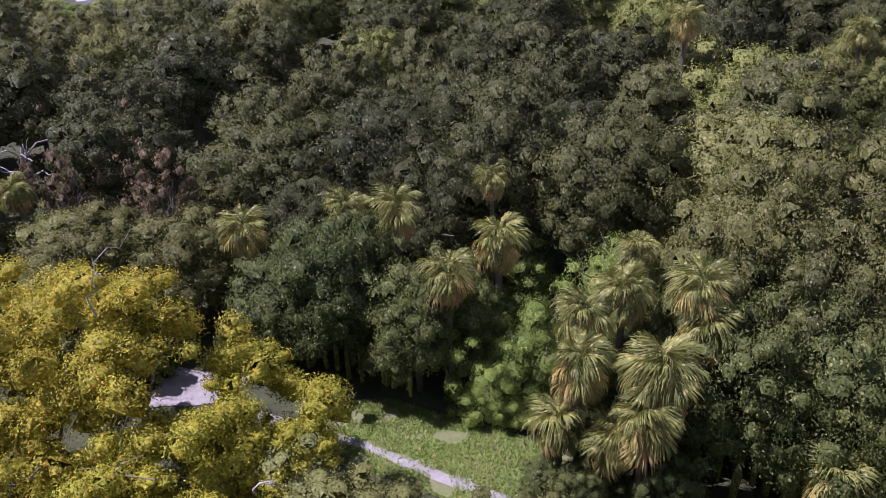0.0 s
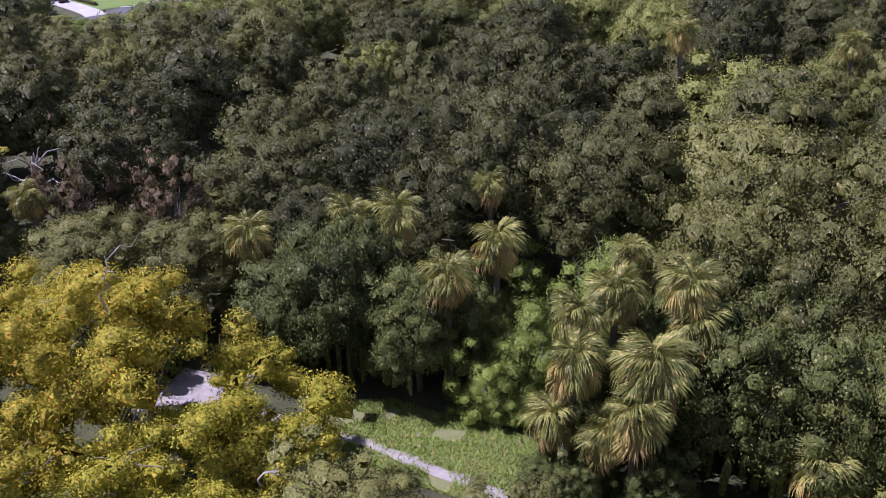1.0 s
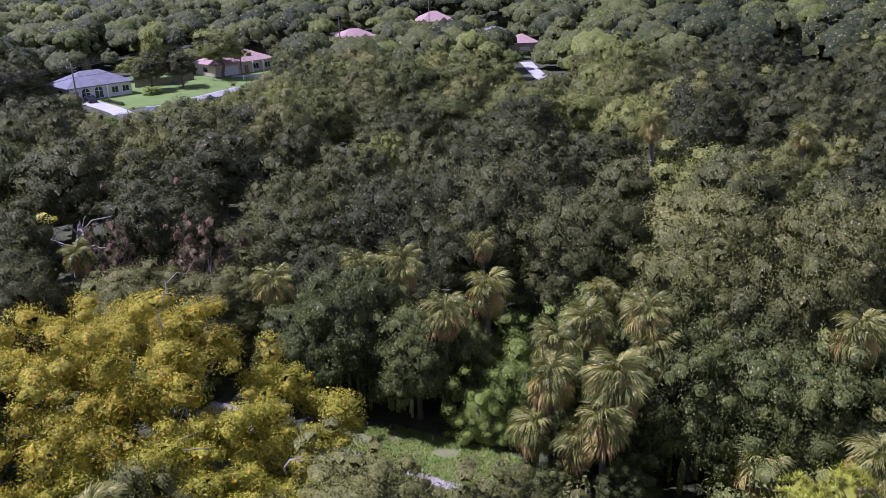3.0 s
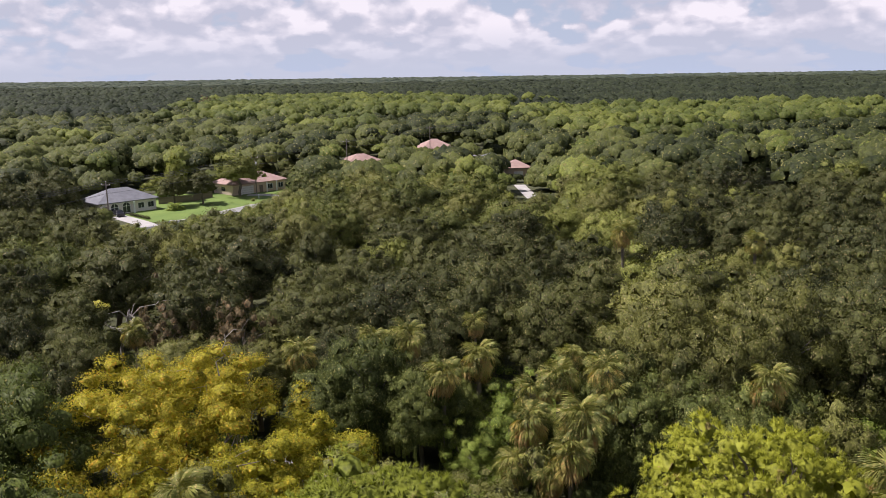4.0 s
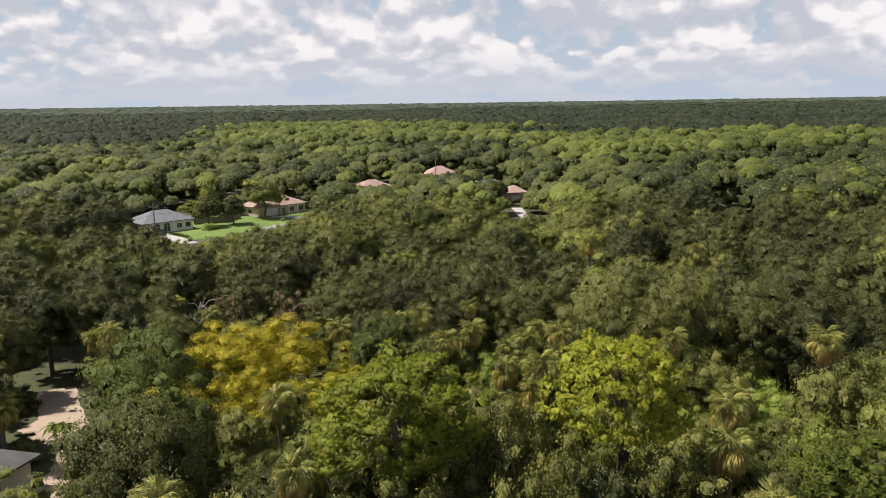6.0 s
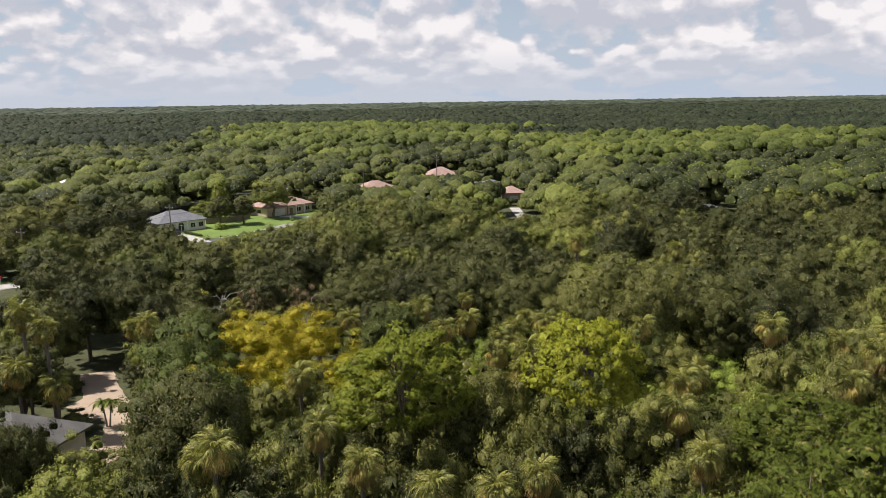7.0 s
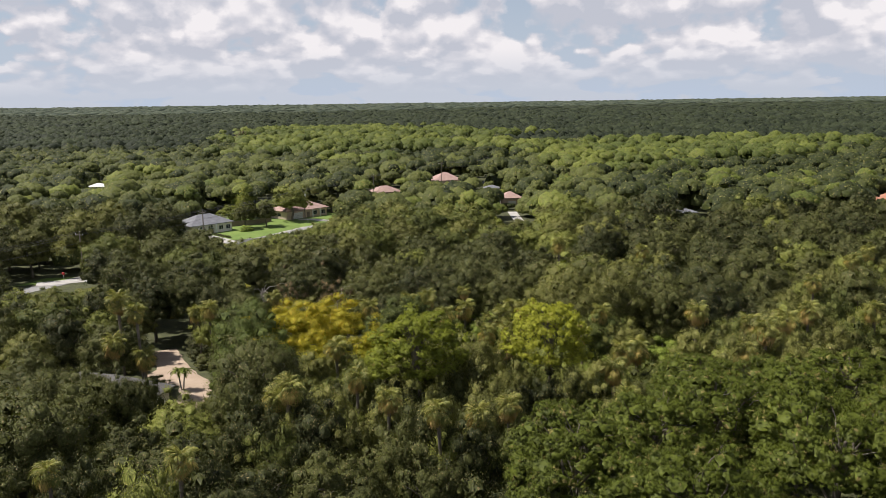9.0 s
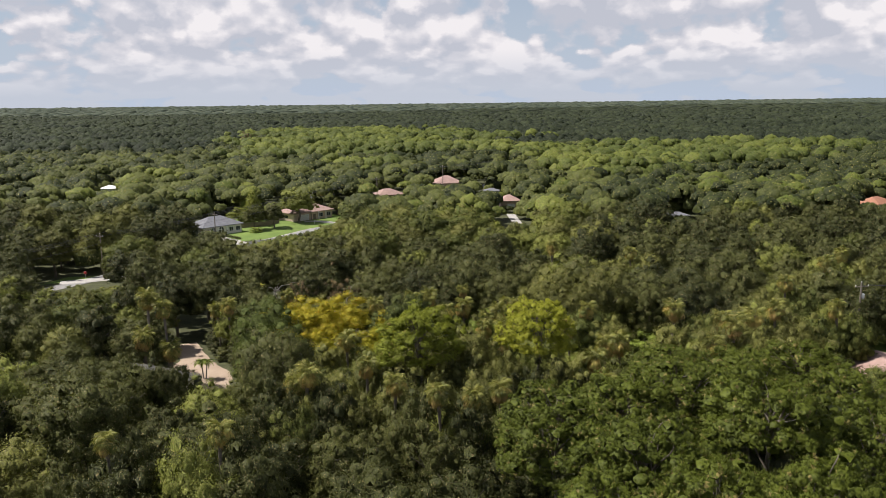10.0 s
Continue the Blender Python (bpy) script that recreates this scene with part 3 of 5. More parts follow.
LIME_WIDE = kinds("yellow_green_tree", "yellowish green tree with a rounded crown", LIME, (41, 42), 60, 9500, 0.16)
RUST_FINE = kinds("rusty_tree", "thin reddish-brown dying tree with bare twigs", RUST, (51,), 60, 5200, 0.13, rough=0.35, clump=0.17)
OAK_LOW = kinds("oak_sapling", "low dark green oak growth under taller trees", OAK, (8, 9), 30, 3400, 0.23, foot=0.1, limbs=3)
DARK_LOW = kinds("oak_sapling", "low dark green oak growth, shade painted into its leaves", DARKOAK, (27, 28), 30, 3400, 0.23, foot=0.1, limbs=3)
MOSSY_FINE = kinds("moss_draped_oak", "dark grey-brown oak draped with hanging moss", DARKOAK, (35, 36), 130, 32000, 0.108, clump=0.21, foot=0.4, strands=80)
OLIVE_LOW = kinds("scrub_bush", "low olive green scrub bush in the woods", OLIVE, (17, 18), 30, 3400, 0.23, foot=0.1, limbs=3)


def make_pine(seed, mat, label, clumps=175, tufts=30):
    """Slash pine of 20 m with a crown of 5 m: rounded clouds of fine needle tufts on spreading limbs."""
    rng = np.random.default_rng(seed)
    ob = tree_empty("slash_pine", label, "tree", "pines")
    foot = np.array([0, 0, 12.9])
    bl = dome(rng, 5.0, 6.6, clumps, 0.07, 0.155, -0.5)
    bl[:, 2] = 6.6 * np.clip(bl[:, 2] / 6.6, 0, 1.2) ** 0.62
    count = clumps * tufts
    b = np.repeat(bl, tufts, 0)
    d = unit(rng.normal(size=(count, 3)) + 0.5 * unit(b[:, :3]) + np.array([0, 0, 0.45]))
    tip = b[:, :3] + d * b[:, 3:4] * np.array([1, 1, 0.85]) * (0.74 + 0.34 * rng.random((count, 1))) + foot
    axis = unit(d + np.array([0, 0, 0.6]))
    n = 20
    ax, at = np.repeat(axis, n, 0), np.repeat(tip, n, 0)
    u = unit(np.cross(ax, rng.normal(size=ax.shape)))
    way = unit(ax * (0.1 + 1.5 * rng.random((len(ax), 1))) + u)
    ln = 0.19 * (0.7 + 0.6 * rng.random((len(ax), 1)))
    s = unit(np.cross(way, ax)) * 0.020
    root = at + way * 0.03 - ax * 0.16 * rng.random((len(ax), 1))
    v = np.stack([root + way * ln, root + s, root - s], 1).reshape(-1, 3)
    whole = unit(b[:, :3] + np.array([0, 0, 1.0]))
    soft = np.repeat(unit(np.repeat(0.55 * d + 0.35 * axis + 0.75 * whole, n, 0) + way * 0.45), 3, 0)
    inner = bl.copy()
    inner[:, :3] += foot
    tv, tf, tn = cores(rng, inner, 1, 0.60, foot, 0.08, 0.6)
    child("crown", leafy("crown", (v, np.arange(len(v)).reshape(-1, 3), soft), mat, (tv, tf, tn)), ob)
    pieces = [bough(rng, (0, 0, -0.3), (0.3, 0.2, 17.5), 0.28, 0.08, 7, 0.02, 7)]
    for k in range(26):
        q = tip[(k * 43) % count] * np.array([0.9, 0.9, 0.99])
        pieces.append(bough(rng, (0.15, 0.1, min(11.5 + 5.5 * rng.random(), q[2])), q, 0.09, 0.025, 5, 0.08, 5))
    child("trunk", mesh_from("trunk", *join(pieces), BARK, smooth=True), ob)
    return {"ob": ob, "free": True}


def fan_frond(dead=False, seed=0, mat=None):
    """One costapalmate leaf along +x: a stalk, an arching midrib and long folded segments that droop from it."""
    rng = np.random.default_rng(seed)
    stalk, rib, n = 0.72, 0.62, 15
    v = [(0, -0.025, 0), (0, 0.025, 0), (stalk, 0.018, 0.05), (stalk, -0.018, 0.05)]
    f = [(0, 1, 2), (0, 2, 3)]
    fall = 1.6 if dead else 1.10 + 0.3 * rng.random()
    for k in range(2 * n - 1):
        side = -1 if k < n else 1
        s = (k % n) / (n - 1)
        ox, oz = stalk - 0.10 + rib * s * (1 - 0.25 * s), 0.05 - 0.34 * s * s * fall
        an = radians(118 - 112 * s ** 0.8) + rng.normal() * 0.05
        ln = (0.72 + 0.30 * math.sin(math.pi * (0.2 + 0.7 * s))) * (0.85 + 0.3 * rng.random())
        drop = (0.40 + 0.34 * rng.random()) * fall
        w = 0.029 * (0.8 + 0.4 * rng.random())
        cx, cy = math.cos(an), side * math.sin(an)
        i = len(v)
        v.append((ox, 0, oz))
        for u, wide in ((0.40, 1.0), (0.72, 0.8)):
            q = ln * u * (1 - 0.25 * u * fall * 0.6)
            z = oz - 0.16 * ln * u * abs(math.sin(an)) - drop * ln * u ** 2.0
            v.append((ox + cx * q - cy * w * wide, cy * q + cx * w * wide, z + 0.02))
            v.append((ox + cx * q + cy * w * wide, cy * q - cx * w * wide, z - 0.02))
        q = ln * (0.86 - 0.14 * fall)
        v.append((ox + cx * q, cy * q, oz - 0.16 * ln * abs(math.sin(an)) - drop * ln * 1.12))
        f += [(i, i + 1, i + 2), (i + 1, i + 3, i + 2), (i + 2, i + 3, i + 4), (i + 3, i + 5, i + 4)]
    return mesh_from("dry_frond" if dead else "frond", v, f, mat or (STRAW if dead else PALM))


FRONDS = [fan_frond(False, k) for k in range(3)]
AGEING = [fan_frond(False, k + 4, PALMGOLD) for k in range(2)]
DRY = [fan_frond(True, k + 9) for k in range(2)]


def palm_trunk(height, rng):
    z = np.linspace(-0.3, height, 7)
    lean = rng.normal(size=2) * 0.25
    pts = np.stack([lean[0] * (z / height) ** 2 - lean[0], lean[1] * (z / height) ** 2 - lean[1], z], 1)
    r = np.array([0.24, 0.20, 0.18, 0.17, 0.17, 0.21, 0.25])
    return mesh_from("trunk", *tube(pts, r, 8), BARK, smooth=True)


def make_palm(seed, height=9.0, green=24, dry=9, dense=1.0):
    """Cabbage palm: its fronds stand round the top of a slim trunk, dry ones hang below."""
    rng = np.random.default_rng(seed)
    ob = tree_empty("cabbage_palm", "cabbage palm with grey-green fan fronds and tan dry ones", "palm", "palms")
    child("trunk", palm_trunk(height, rng), ob)
    for k in range(green):
        up = 74 - 118 * (k / green) ** 0.9 + rng.normal() * 11
        turn = k * 137.5 + rng.normal() * 10
        s = dense * (0.78 + 0.34 * rng.random())
        m = Matrix.Translation((0, 0, height + 0.25 * math.sin(radians(up)))) @ Euler((rng.normal() * 0.35, -radians(up), radians(turn))).to_matrix().to_4x4() @ Matrix.Scale(s, 4)
        child("frond", AGEING[k % 2] if k > green * 0.45 and rng.random() < 0.55 else FRONDS[k % 3], ob, m=m)
    for k in range(dry):
        up = -8 - 60 * rng.random()
        turn = k * 360 / max(dry, 1) + rng.normal() * 18
        m = Matrix.Translation((0, 0, height - 0.15)) @ Euler((rng.normal() * 0.3, -radians(up), radians(turn))).to_matrix().to_4x4() @ Matrix.Scale(0.9 + 0.25 * rng.random(), 4)
        child("dry_frond", DRY[k % 2], ob, "tan dry hanging frond", m=m)
    return {"ob": ob, "free": True}


PALMS = [make_palm(61, 17.0, 40, 9), make_palm(62, 17.0, 36, 14), make_palm(63, 17.0, 44, 6), make_palm(64, 17.0, 32, 18)]
PINES = [make_pine(71, PINE_MID, "tall pine with dense rounded tufts of green needles"), make_pine(72, PINE, "pine with rounded tufts of yellow-green needles")]
PINES += [make_pine(k, PINE_SHADED, "tall pine with dense deep green needle tufts, foreground shade painted in") for k in (73, 74, 75)]
USED, PALM_AT = [], []


def palm(x, y, z, kind=0, size=1.0, label=""):
    """A palm whose crown's middle stands at the height z."""
    size *= 0.82 if y > -4 else 0.72
    proto = PALMS[kind]
    ob = proto["ob"] if proto["free"] else copy_thing(proto["ob"], Matrix())
    proto["free"] = False
    lift = z - 17.0 * size
    ob.matrix_basis = Matrix.Translation((x, y, lift)) @ Matrix.Rotation(RNG.random() * 6.283, 4, "Z") @ Matrix.Scale(size, 4)
    if label:
        ob["label"] = label
    PALM_AT.append((x, y, z))


def pine(x, y, top, r, kind=0):
    proto = PINES[kind if kind < 2 and y > -8 else 2 + kind % 3]
    ob = proto["ob"] if proto["free"] else copy_thing(proto["ob"], Matrix())
    proto["free"] = False
    ob.matrix_basis = Matrix.Translation((x, y, 0)) @ Matrix.Rotation(RNG.random() * 6.283, 4, "Z") @ Matrix.Diagonal((r / 5.0, r / 5.0, top / 21.0, 1))
    USED.append((x, y, top, r * 0.5))


# ---- palms ----
for x, y, z, k, s in [
    (-13.1, 43.5, 8.1, 1, 1.15), (-3.4, 42.4, 9.9, 0, 1.15), (2.8, 40.6, 8.6, 1, 1.25), (-0.3, 36.7, 8.6, 3, 1.1), (2.7, 46.0, 10.2, 3, 0.9),
    (-6.7, 44.0, 9.2, 2, 1.1), (11.8, 30.8, 11.0, 1, 1.1), (10.0, 36.0, 10.2, 2, 0.9), (6.6, 32.4, 8.6, 2, 1.15), (8.6, 32.8, 9.6, 0, 1.1),
    (12.2, 30.2, 9.2, 2, 1.1), (9.5, 28.0, 8.3, 0, 1.35), (6.0, 29.6, 7.6, 1, 1.15), (5.0, 29.2, 4.4, 2, 1.1), (7.5, 27.8, 4.4, 0, 1.1),
    (8.6, 27.0, 6.2, 1, 1.25), (17.2, 25.2, 4.2, 3, 1.2), (-30.6, 50.0, 8.4, 2, 1.0), (22.1, 73.2, 13.2, 1, 1.2),
]:
    palm(x, y, z, k, s)
for x, y, z, k, s in [
    (-14.4, 14.0, 10.4, 2, 1.1), (-11.4, 17.0, 6.6, 2, 0.75), (26.1, 18.0, 8.6, 1, 1.3), (22.7, 27.6, 11.2, 1, 1.1), (22.4, 10.0, 10.8, 1, 1.2), (18.0, 16.0, 11.2, 2, 1.0),
    (19.4, 0.6, 11.7, 3, 1.15), (19.4, -6.8, 11.0, 0, 1.2), (-15.4, -11.0, 13.9, 2, 1.3), (-17.2, -9.3, 12.2, 0, 1.2), (-9.2, -5.6, 13.0, 0, 1.1),
    (-5.3, -11.3, 12.9, 1, 1.1), (-0.4, -16.0, 13.4, 2, 1.15), (6.6, -11.5, 12.1, 3, 1.1), (3.5, -14.5, 12.4, 0, 1.1), (36.2, 5.8, 12.0, 1, 1.1), (39.5, 8.3, 14.0, 3, 1.2),
]:
    palm(x, y, z, k, s)
for x, y, z, k, s in [
    (-47.4, 24.6, 14.2, 0, 1.2), (-44.6, 23.8, 12.9, 2, 1.15), (-38.0, 36.0, 10.0, 1, 1.1), (-41.2, 40.1, 8.4, 2, 1.1), (-47.8, 23.0, 8.2, 0, 1.3),
    (-43.6, 23.2, 6.3, 1, 1.25), (34.4, 19.8, 13.2, 3, 1.2), (41.0, 18.0, 12.0, 1, 1.2), (45.2, 16.6, 12.8, 3, 1.2), (50.0, 21.1, 12.8, 1, 1.2),
    (-31.2, -28.5, 13.4, 2, 1.0), (-20.1, -29.4, 14.8, 2, 1.1),
    (60.7, 24.1, 12.0, 2, 1.2), (59.9, 42.0, 12.0, 1, 1.1), (74.5, 59.3, 12.0, 2, 1.2), (81.8, 68.0, 12.0, 0, 1.2), (39.4, 74.8, 11.4, 2, 1.1),
]:
    palm(x, y, z, k, s)

# ---- pines ----
for x, y, top, r, k in [
    (-3.2, -0.4, 19.8, 5.1, 0), (12.4, 3.6, 19.8, 4.2, 1), (10.3, -32.5, 20.6, 5.2, 2), (17.0, -28.5, 20.6, 5.0, 0), (16.0, -41.5, 21.5, 5.2, 1),
    (23.4, -23.8, 20.4, 5.4, 2), (27.0, -37.5, 23.6, 5.4, 0), (31.0, -22.0, 20.0, 4.8, 1), (19.0, -49.0, 21.5, 5.0, 2), (26.0, -49.5, 22.0, 5.0, 1),
    (12.4, -49.0, 20.0, 4.6, 0), (40.9, -9.5, 17.5, 5.2, 2), (36.5, -36.0, 20.5, 5.0, 0), (27.5, -6.0, 16.0, 4.6, 2), (33.0, -11.0, 17.0, 5.0, 0),
    (38.5, -24.0, 19.0, 4.8, 1), (36.0, -50.0, 20.0, 5.0, 2),
]:
    pine(x, y, top, r, k)


# ---- the golden tree ----
def golden_tree():
    rng = np.random.default_rng(5)
    ob = tree_empty("golden_tree", "wide golden-yellow tree with pale bare limbs showing", "tree")
    # clumps are left out along the camera's line of sight to the sand
    view_eye, view_foot = np.array([16.9, -28.8, 31.9]), np.array([-0.2, 11.4, 0.0])
    along = unit(view_foot - view_eye)
    for mat, name, leaves, rows in (
            (GOLD, "golden foliage", 98000, [(-20.5, 33, 8.2, 4.6, 26), (-24.5, 27, 8.6, 5.0, 26), (-16.5, 29, 8.8, 4.6, 26), (-21, 22.5, 7.6, 4.4, 22), (-23.5, 17.5, 6.4, 4.2, 20), (-19.6, 27.6, 6.6, 3.4, 14)]),
            (GOLDGREEN, "yellow-green foliage", 84000, [(-10.8, 30.5, 5.4, 3.8, 20), (-12.6, 25, 5.8, 3.6, 18), (-17.0, 20.5, 6.0, 3.8, 18), (-15.2, 23.0, 5.6, 3.4, 16), (-9.0, 28.0, 4.4, 3.2, 16), (-11.6, 21.8, 5.0, 3.4, 18), (-8.4, 24.6, 4.0, 2.8, 14)])):
        bl = []
        for cx, cy, cz, r, n in rows:
            d = dome(rng, r, r * 0.95, int(n * 2.9), 0.20, 0.215, -0.3)
            d[:, :3] += (cx + 17, cy - 27, cz - 1.0)
            bl.append(d)
        bl = np.concatenate(bl)
        off = bl[:, :3] - view_eye
        away = np.linalg.norm(off - (off @ along)[:, None] * along, axis=1)
        bl = bl[away > bl[:, 3] + 0.75]
        bl = bl[[noise.noise(Vector(q[:3]) * 0.42) > -0.17 for q in bl]]
        child("crown", leafy("crown", blades(rng, bl, leaves, 0.088, 0.7, shell=0.60), mat, cores(rng, bl, 1, 0.68, None, 0.25, 0.5)), ob, name)
        for k in range(9):
            q = bl[rng.integers(len(bl)), :3]
            a, e = q * np.array([0.9, 0.9, 0.88]), q + rng.normal(size=3) * 0.9 + np.array([0, 0, 0.8])
            pieces = [bough(rng, a, e, 0.06, 0.02, 6, 0.2, 5)]
            for _ in range(4):
                m = a + (e - a) * (0.5 + 0.4 * rng.random())
                pieces.append(bough(rng, m, m + rng.normal(size=3) * 0.8 + np.array([0, 0, 0.3]), 0.025, 0.006, 4, 0.25, 4))
            child("dead_branch", mesh_from("dead_branch", *join(pieces), DEADWOOD), ob, "bare bleached branch")
    child("trunk", trunk_mesh("trunk", rng, 1.6, 0.42, 9.0, 7.0, 9, BARK), ob, "grey-brown crooked limbs")
    ob.location = (-17, 27, 0)
    for cx, cy, r in ((-20.5, 33, 5), (-24.5, 27, 5), (-16.5, 29, 5), (-11, 30.5, 4), (-21, 22.5, 5), (-12.6, 25, 4), (-23.5, 17.5, 4)):
        USED.append((cx, cy, 12.0, r))


golden_tree()

# ---- trees and bushes round the clearing ----
for kind, rows in [
    (VINE_FINE, [(-6.6, 40.0, 10.8, 3.9), (-2.2, 37.4, 8.6, 3.3), (-10.5, 40.5, 8.0, 3.6), (-4.8, 40.2, 8.6, 3.0), (14.8, 29.8, 10.6, 4.0), (22.6, 27.4, 10.6, 4.2), (18.6, 28.6, 10.6, 4.2), (10.4, 33.6, 8.8, 2.6), (8.0, 30.8, 7.0, 2.0), (10.2, 26.4, 4.4, 1.8), (13.8, 32.8, 11.2, 2.8), (0.4, 39.9, 7.6, 2.4), (-9.6, 43.0, 8.0, 2.6), (6.2, 27.8, 3.0, 1.6), (4.4, 28.4, 2.3, 1.3), (1.6, 38.6, 6.4, 2.0)]),
    (BRIGHT_FINE, [(4.4, 36.2, 6.8, 2.8), (2.0, 35.2, 4.8, 2.1), (3.9, 34.6, 3.8, 1.7), (7.2, 36.5, 7.6, 3.0), (10.2, 39.5, 9.0, 3.4)]),
    (OLIVE_FINE, [(-4.6, 20.6, 8.4, 3.8), (-7.8, 16.6, 7.4, 3.0), (1.6, 20.0, 7.4, 3.2), (-17.5, 45.0, 8.6, 4.2), (-24.5, 44.5, 9.4, 4.6), (15.5, 35.0, 12.6, 4.6), (21.0, 33.0, 13.4, 5.0), (3.8, 5.5, 14.6, 4.6), (19.5, 41.0, 14.2, 5.4), (27.0, 39.0, 15.0, 5.4)]),
    (GREEN_FINE, [(-28.0, 22.5, 13.8, 5.2), (-24.0, 12.0, 12.4, 5.2)]),
    (MOSSY_FINE, [(35.5, 40.5, 13.4, 5.4), (42.0, 36.5, 12.4, 5.0), (44.5, 46.0, 13.4, 5.6), (31.0, 47.0, 13.0, 5.0), (18.4, 31.5, 11.4, 3.6)]),
    (OAK_FINE, [(-22.0, 2.2, 15.2, 5.6), (-52.5, 51.0, 12.0, 4.4), (-46.0, 52.5, 12.4, 4.6), (-41.0, 48.0, 11.0, 3.4), (-53.0, 42.0, 11.0, 3.6), (-36.5, 40.0, 9.6, 3.2), (-31.5, 34.0, 10.4, 3.6), (-33.5, 44.0, 10.0, 3.8), (-36.5, 49.5, 9.6, 3.8), (-4.8, 54.0, 13.0, 5.8), (4.0, 53.0, 13.8, 5.6), (-13.0, 54.5, 12.0, 5.6), (10.5, 49.0, 13.0, 5.2), (-0.6, 48.5, 11.0, 4.2), (-9.5, 49.0, 9.6, 4.0), (-43.5, 5.6, 9.8, 3.6), (-47.6, 6.2, 9.8, 3.6), (-39.4, 6.0, 9.2, 3.2), (-36.0, 2.5, 7.4, 4.0), (-51.5, 6.5, 9.6, 4.4), (-58.0, 7.0, 9.6, 5.0), (-46.0, -1.0, 11.8, 4.0), (-41.6, 0.4, 11.8, 3.3), (-38.0, 0.0, 11.6, 3.0), (-35.2, -0.6, 11.2, 2.6), (-24.4, 4.6, 10.0, 3.4)]),
    (RUST_FINE, [(-20.4, 50.2, 10.4, 3.0), (-28.5, 52.5, 9.6, 2.6)]),
    (BRIGHT_WIDE, [(27.0, 26.0, 5.5, 3.6), (31.5, 22.0, 5.0, 3.6), (29.0, 31.5, 6.0, 3.6), (34.6, 37.0, 6.0, 3.6), (26.8, 19.6, 4.6, 3.2), (36.0, 27.5, 6.0, 3.6), (20.5, 17.5, 6.6, 3.4), (28.5, 9.5, 8.5, 3.6), (23.5, 29.0, 6.0, 3.4), (33.0, 32.0, 6.2, 3.4), (23.0, 21.0, 6.0, 3.0), (30.5, 15.5, 6.0, 3.4), (24.5, 9.0, 7.0, 3.0), (32.5, 26.5, 6.0, 3.4), (20.5, 139.0, 5.0, 4.6), (24.5, 146.0, 5.0, 4.2), (24.0, 160.0, 3.8, 3.8)]),
    (DARK_WIDE, [(-3.6, -3.8, 10.6, 3.0), (11.2, -0.4, 11.0, 3.2), (2.4, -1.4, 12.6, 3.4), (-8.0, 1.5, 11.0, 3.2)]),
    (OLIVE_WIDE, [(-0.4, -4.0, 11.4, 3.2), (8.0, 0.4, 12.2, 3.0), (14.4, 0.0, 11.4, 3.2), (5.4, -3.4, 12.4, 3.4), (3.0, 1.8, 13.4, 3.0), (33.6, 16.6, 10.6, 3.4), (37.0, 17.5, 10.8, 3.2)]),
    (LIME_WIDE, [(28.2, 4.6, 11.5, 4.0), (6.9, 150.0, 8.8, 6.0), (12.5, 143.0, 8.0, 4.4), (-73.0, 193.5, 12.0, 3.2), (-80.0, 200.0, 6.0, 4.0), (-36.8, 206.0, 6.4, 5.4)]),
]:
    for k, (x, y, h, r) in enumerate(rows):
        plant(kind[k % len(kind)], x, y, h, r, USED)


# ---- clearances, fitted to the camera's sight lines ----
def inside(poly, x, y):
    hit = False
    for (x0, y0), (x1, y1) in zip(poly, poly[1:] + poly[:1]):
        if (y0 > y) != (y1 > y) and x < (x1 - x0) * (y - y0) / (y1 - y0) + x0:
            hit = not hit
    return hit


def near_line(line, x, y, d):
    p = Vector((x, y))
    for a, b in zip(line, line[1:]):
        a, b = Vector(a), Vector(b)
        u = max(0.0, min(1.0, (p - a).dot(b - a) / (b - a).length_squared))
        if (a.lerp(b, u) - p).length < d:
            return True
    return False


STREET = [(-128, 40), (-108, 74), (-95, 98), (-63, 153), (-55.6, 167), (-50.6, 180), (-43.5, 190), (-37, 200), (-26, 217), (-8, 262), (14, 318), (30, 380)]
DRIVEWAY = [(-49.4, 46), (-47.8, 42.5), (-45.0, 37.5), (-41.2, 32), (-37.9, 27.5), (-36.9, 22), (-37.5, 17)]
POLES = [(-112, 66, 11.0), (-92.2, 109, 11.0), (-74.8, 152, 10.5), (-54.0, 205, 11.0), (-34.0, 258, 11.0), (-5.5, 296, 13.0), (24, 336, 13.0)]
LOTS = [(-82.4, 178, 7), (-57, 210, 8), (-30, 262, 10), (-4, 306, 11), (23, 236, 4), (67, 24, 9), (80, 191, 5), (17, 274, 5), (-171, 299, 5), (163, 216, 8), (137, 792, 9), (262, 793, 9), (253, 658, 9)]


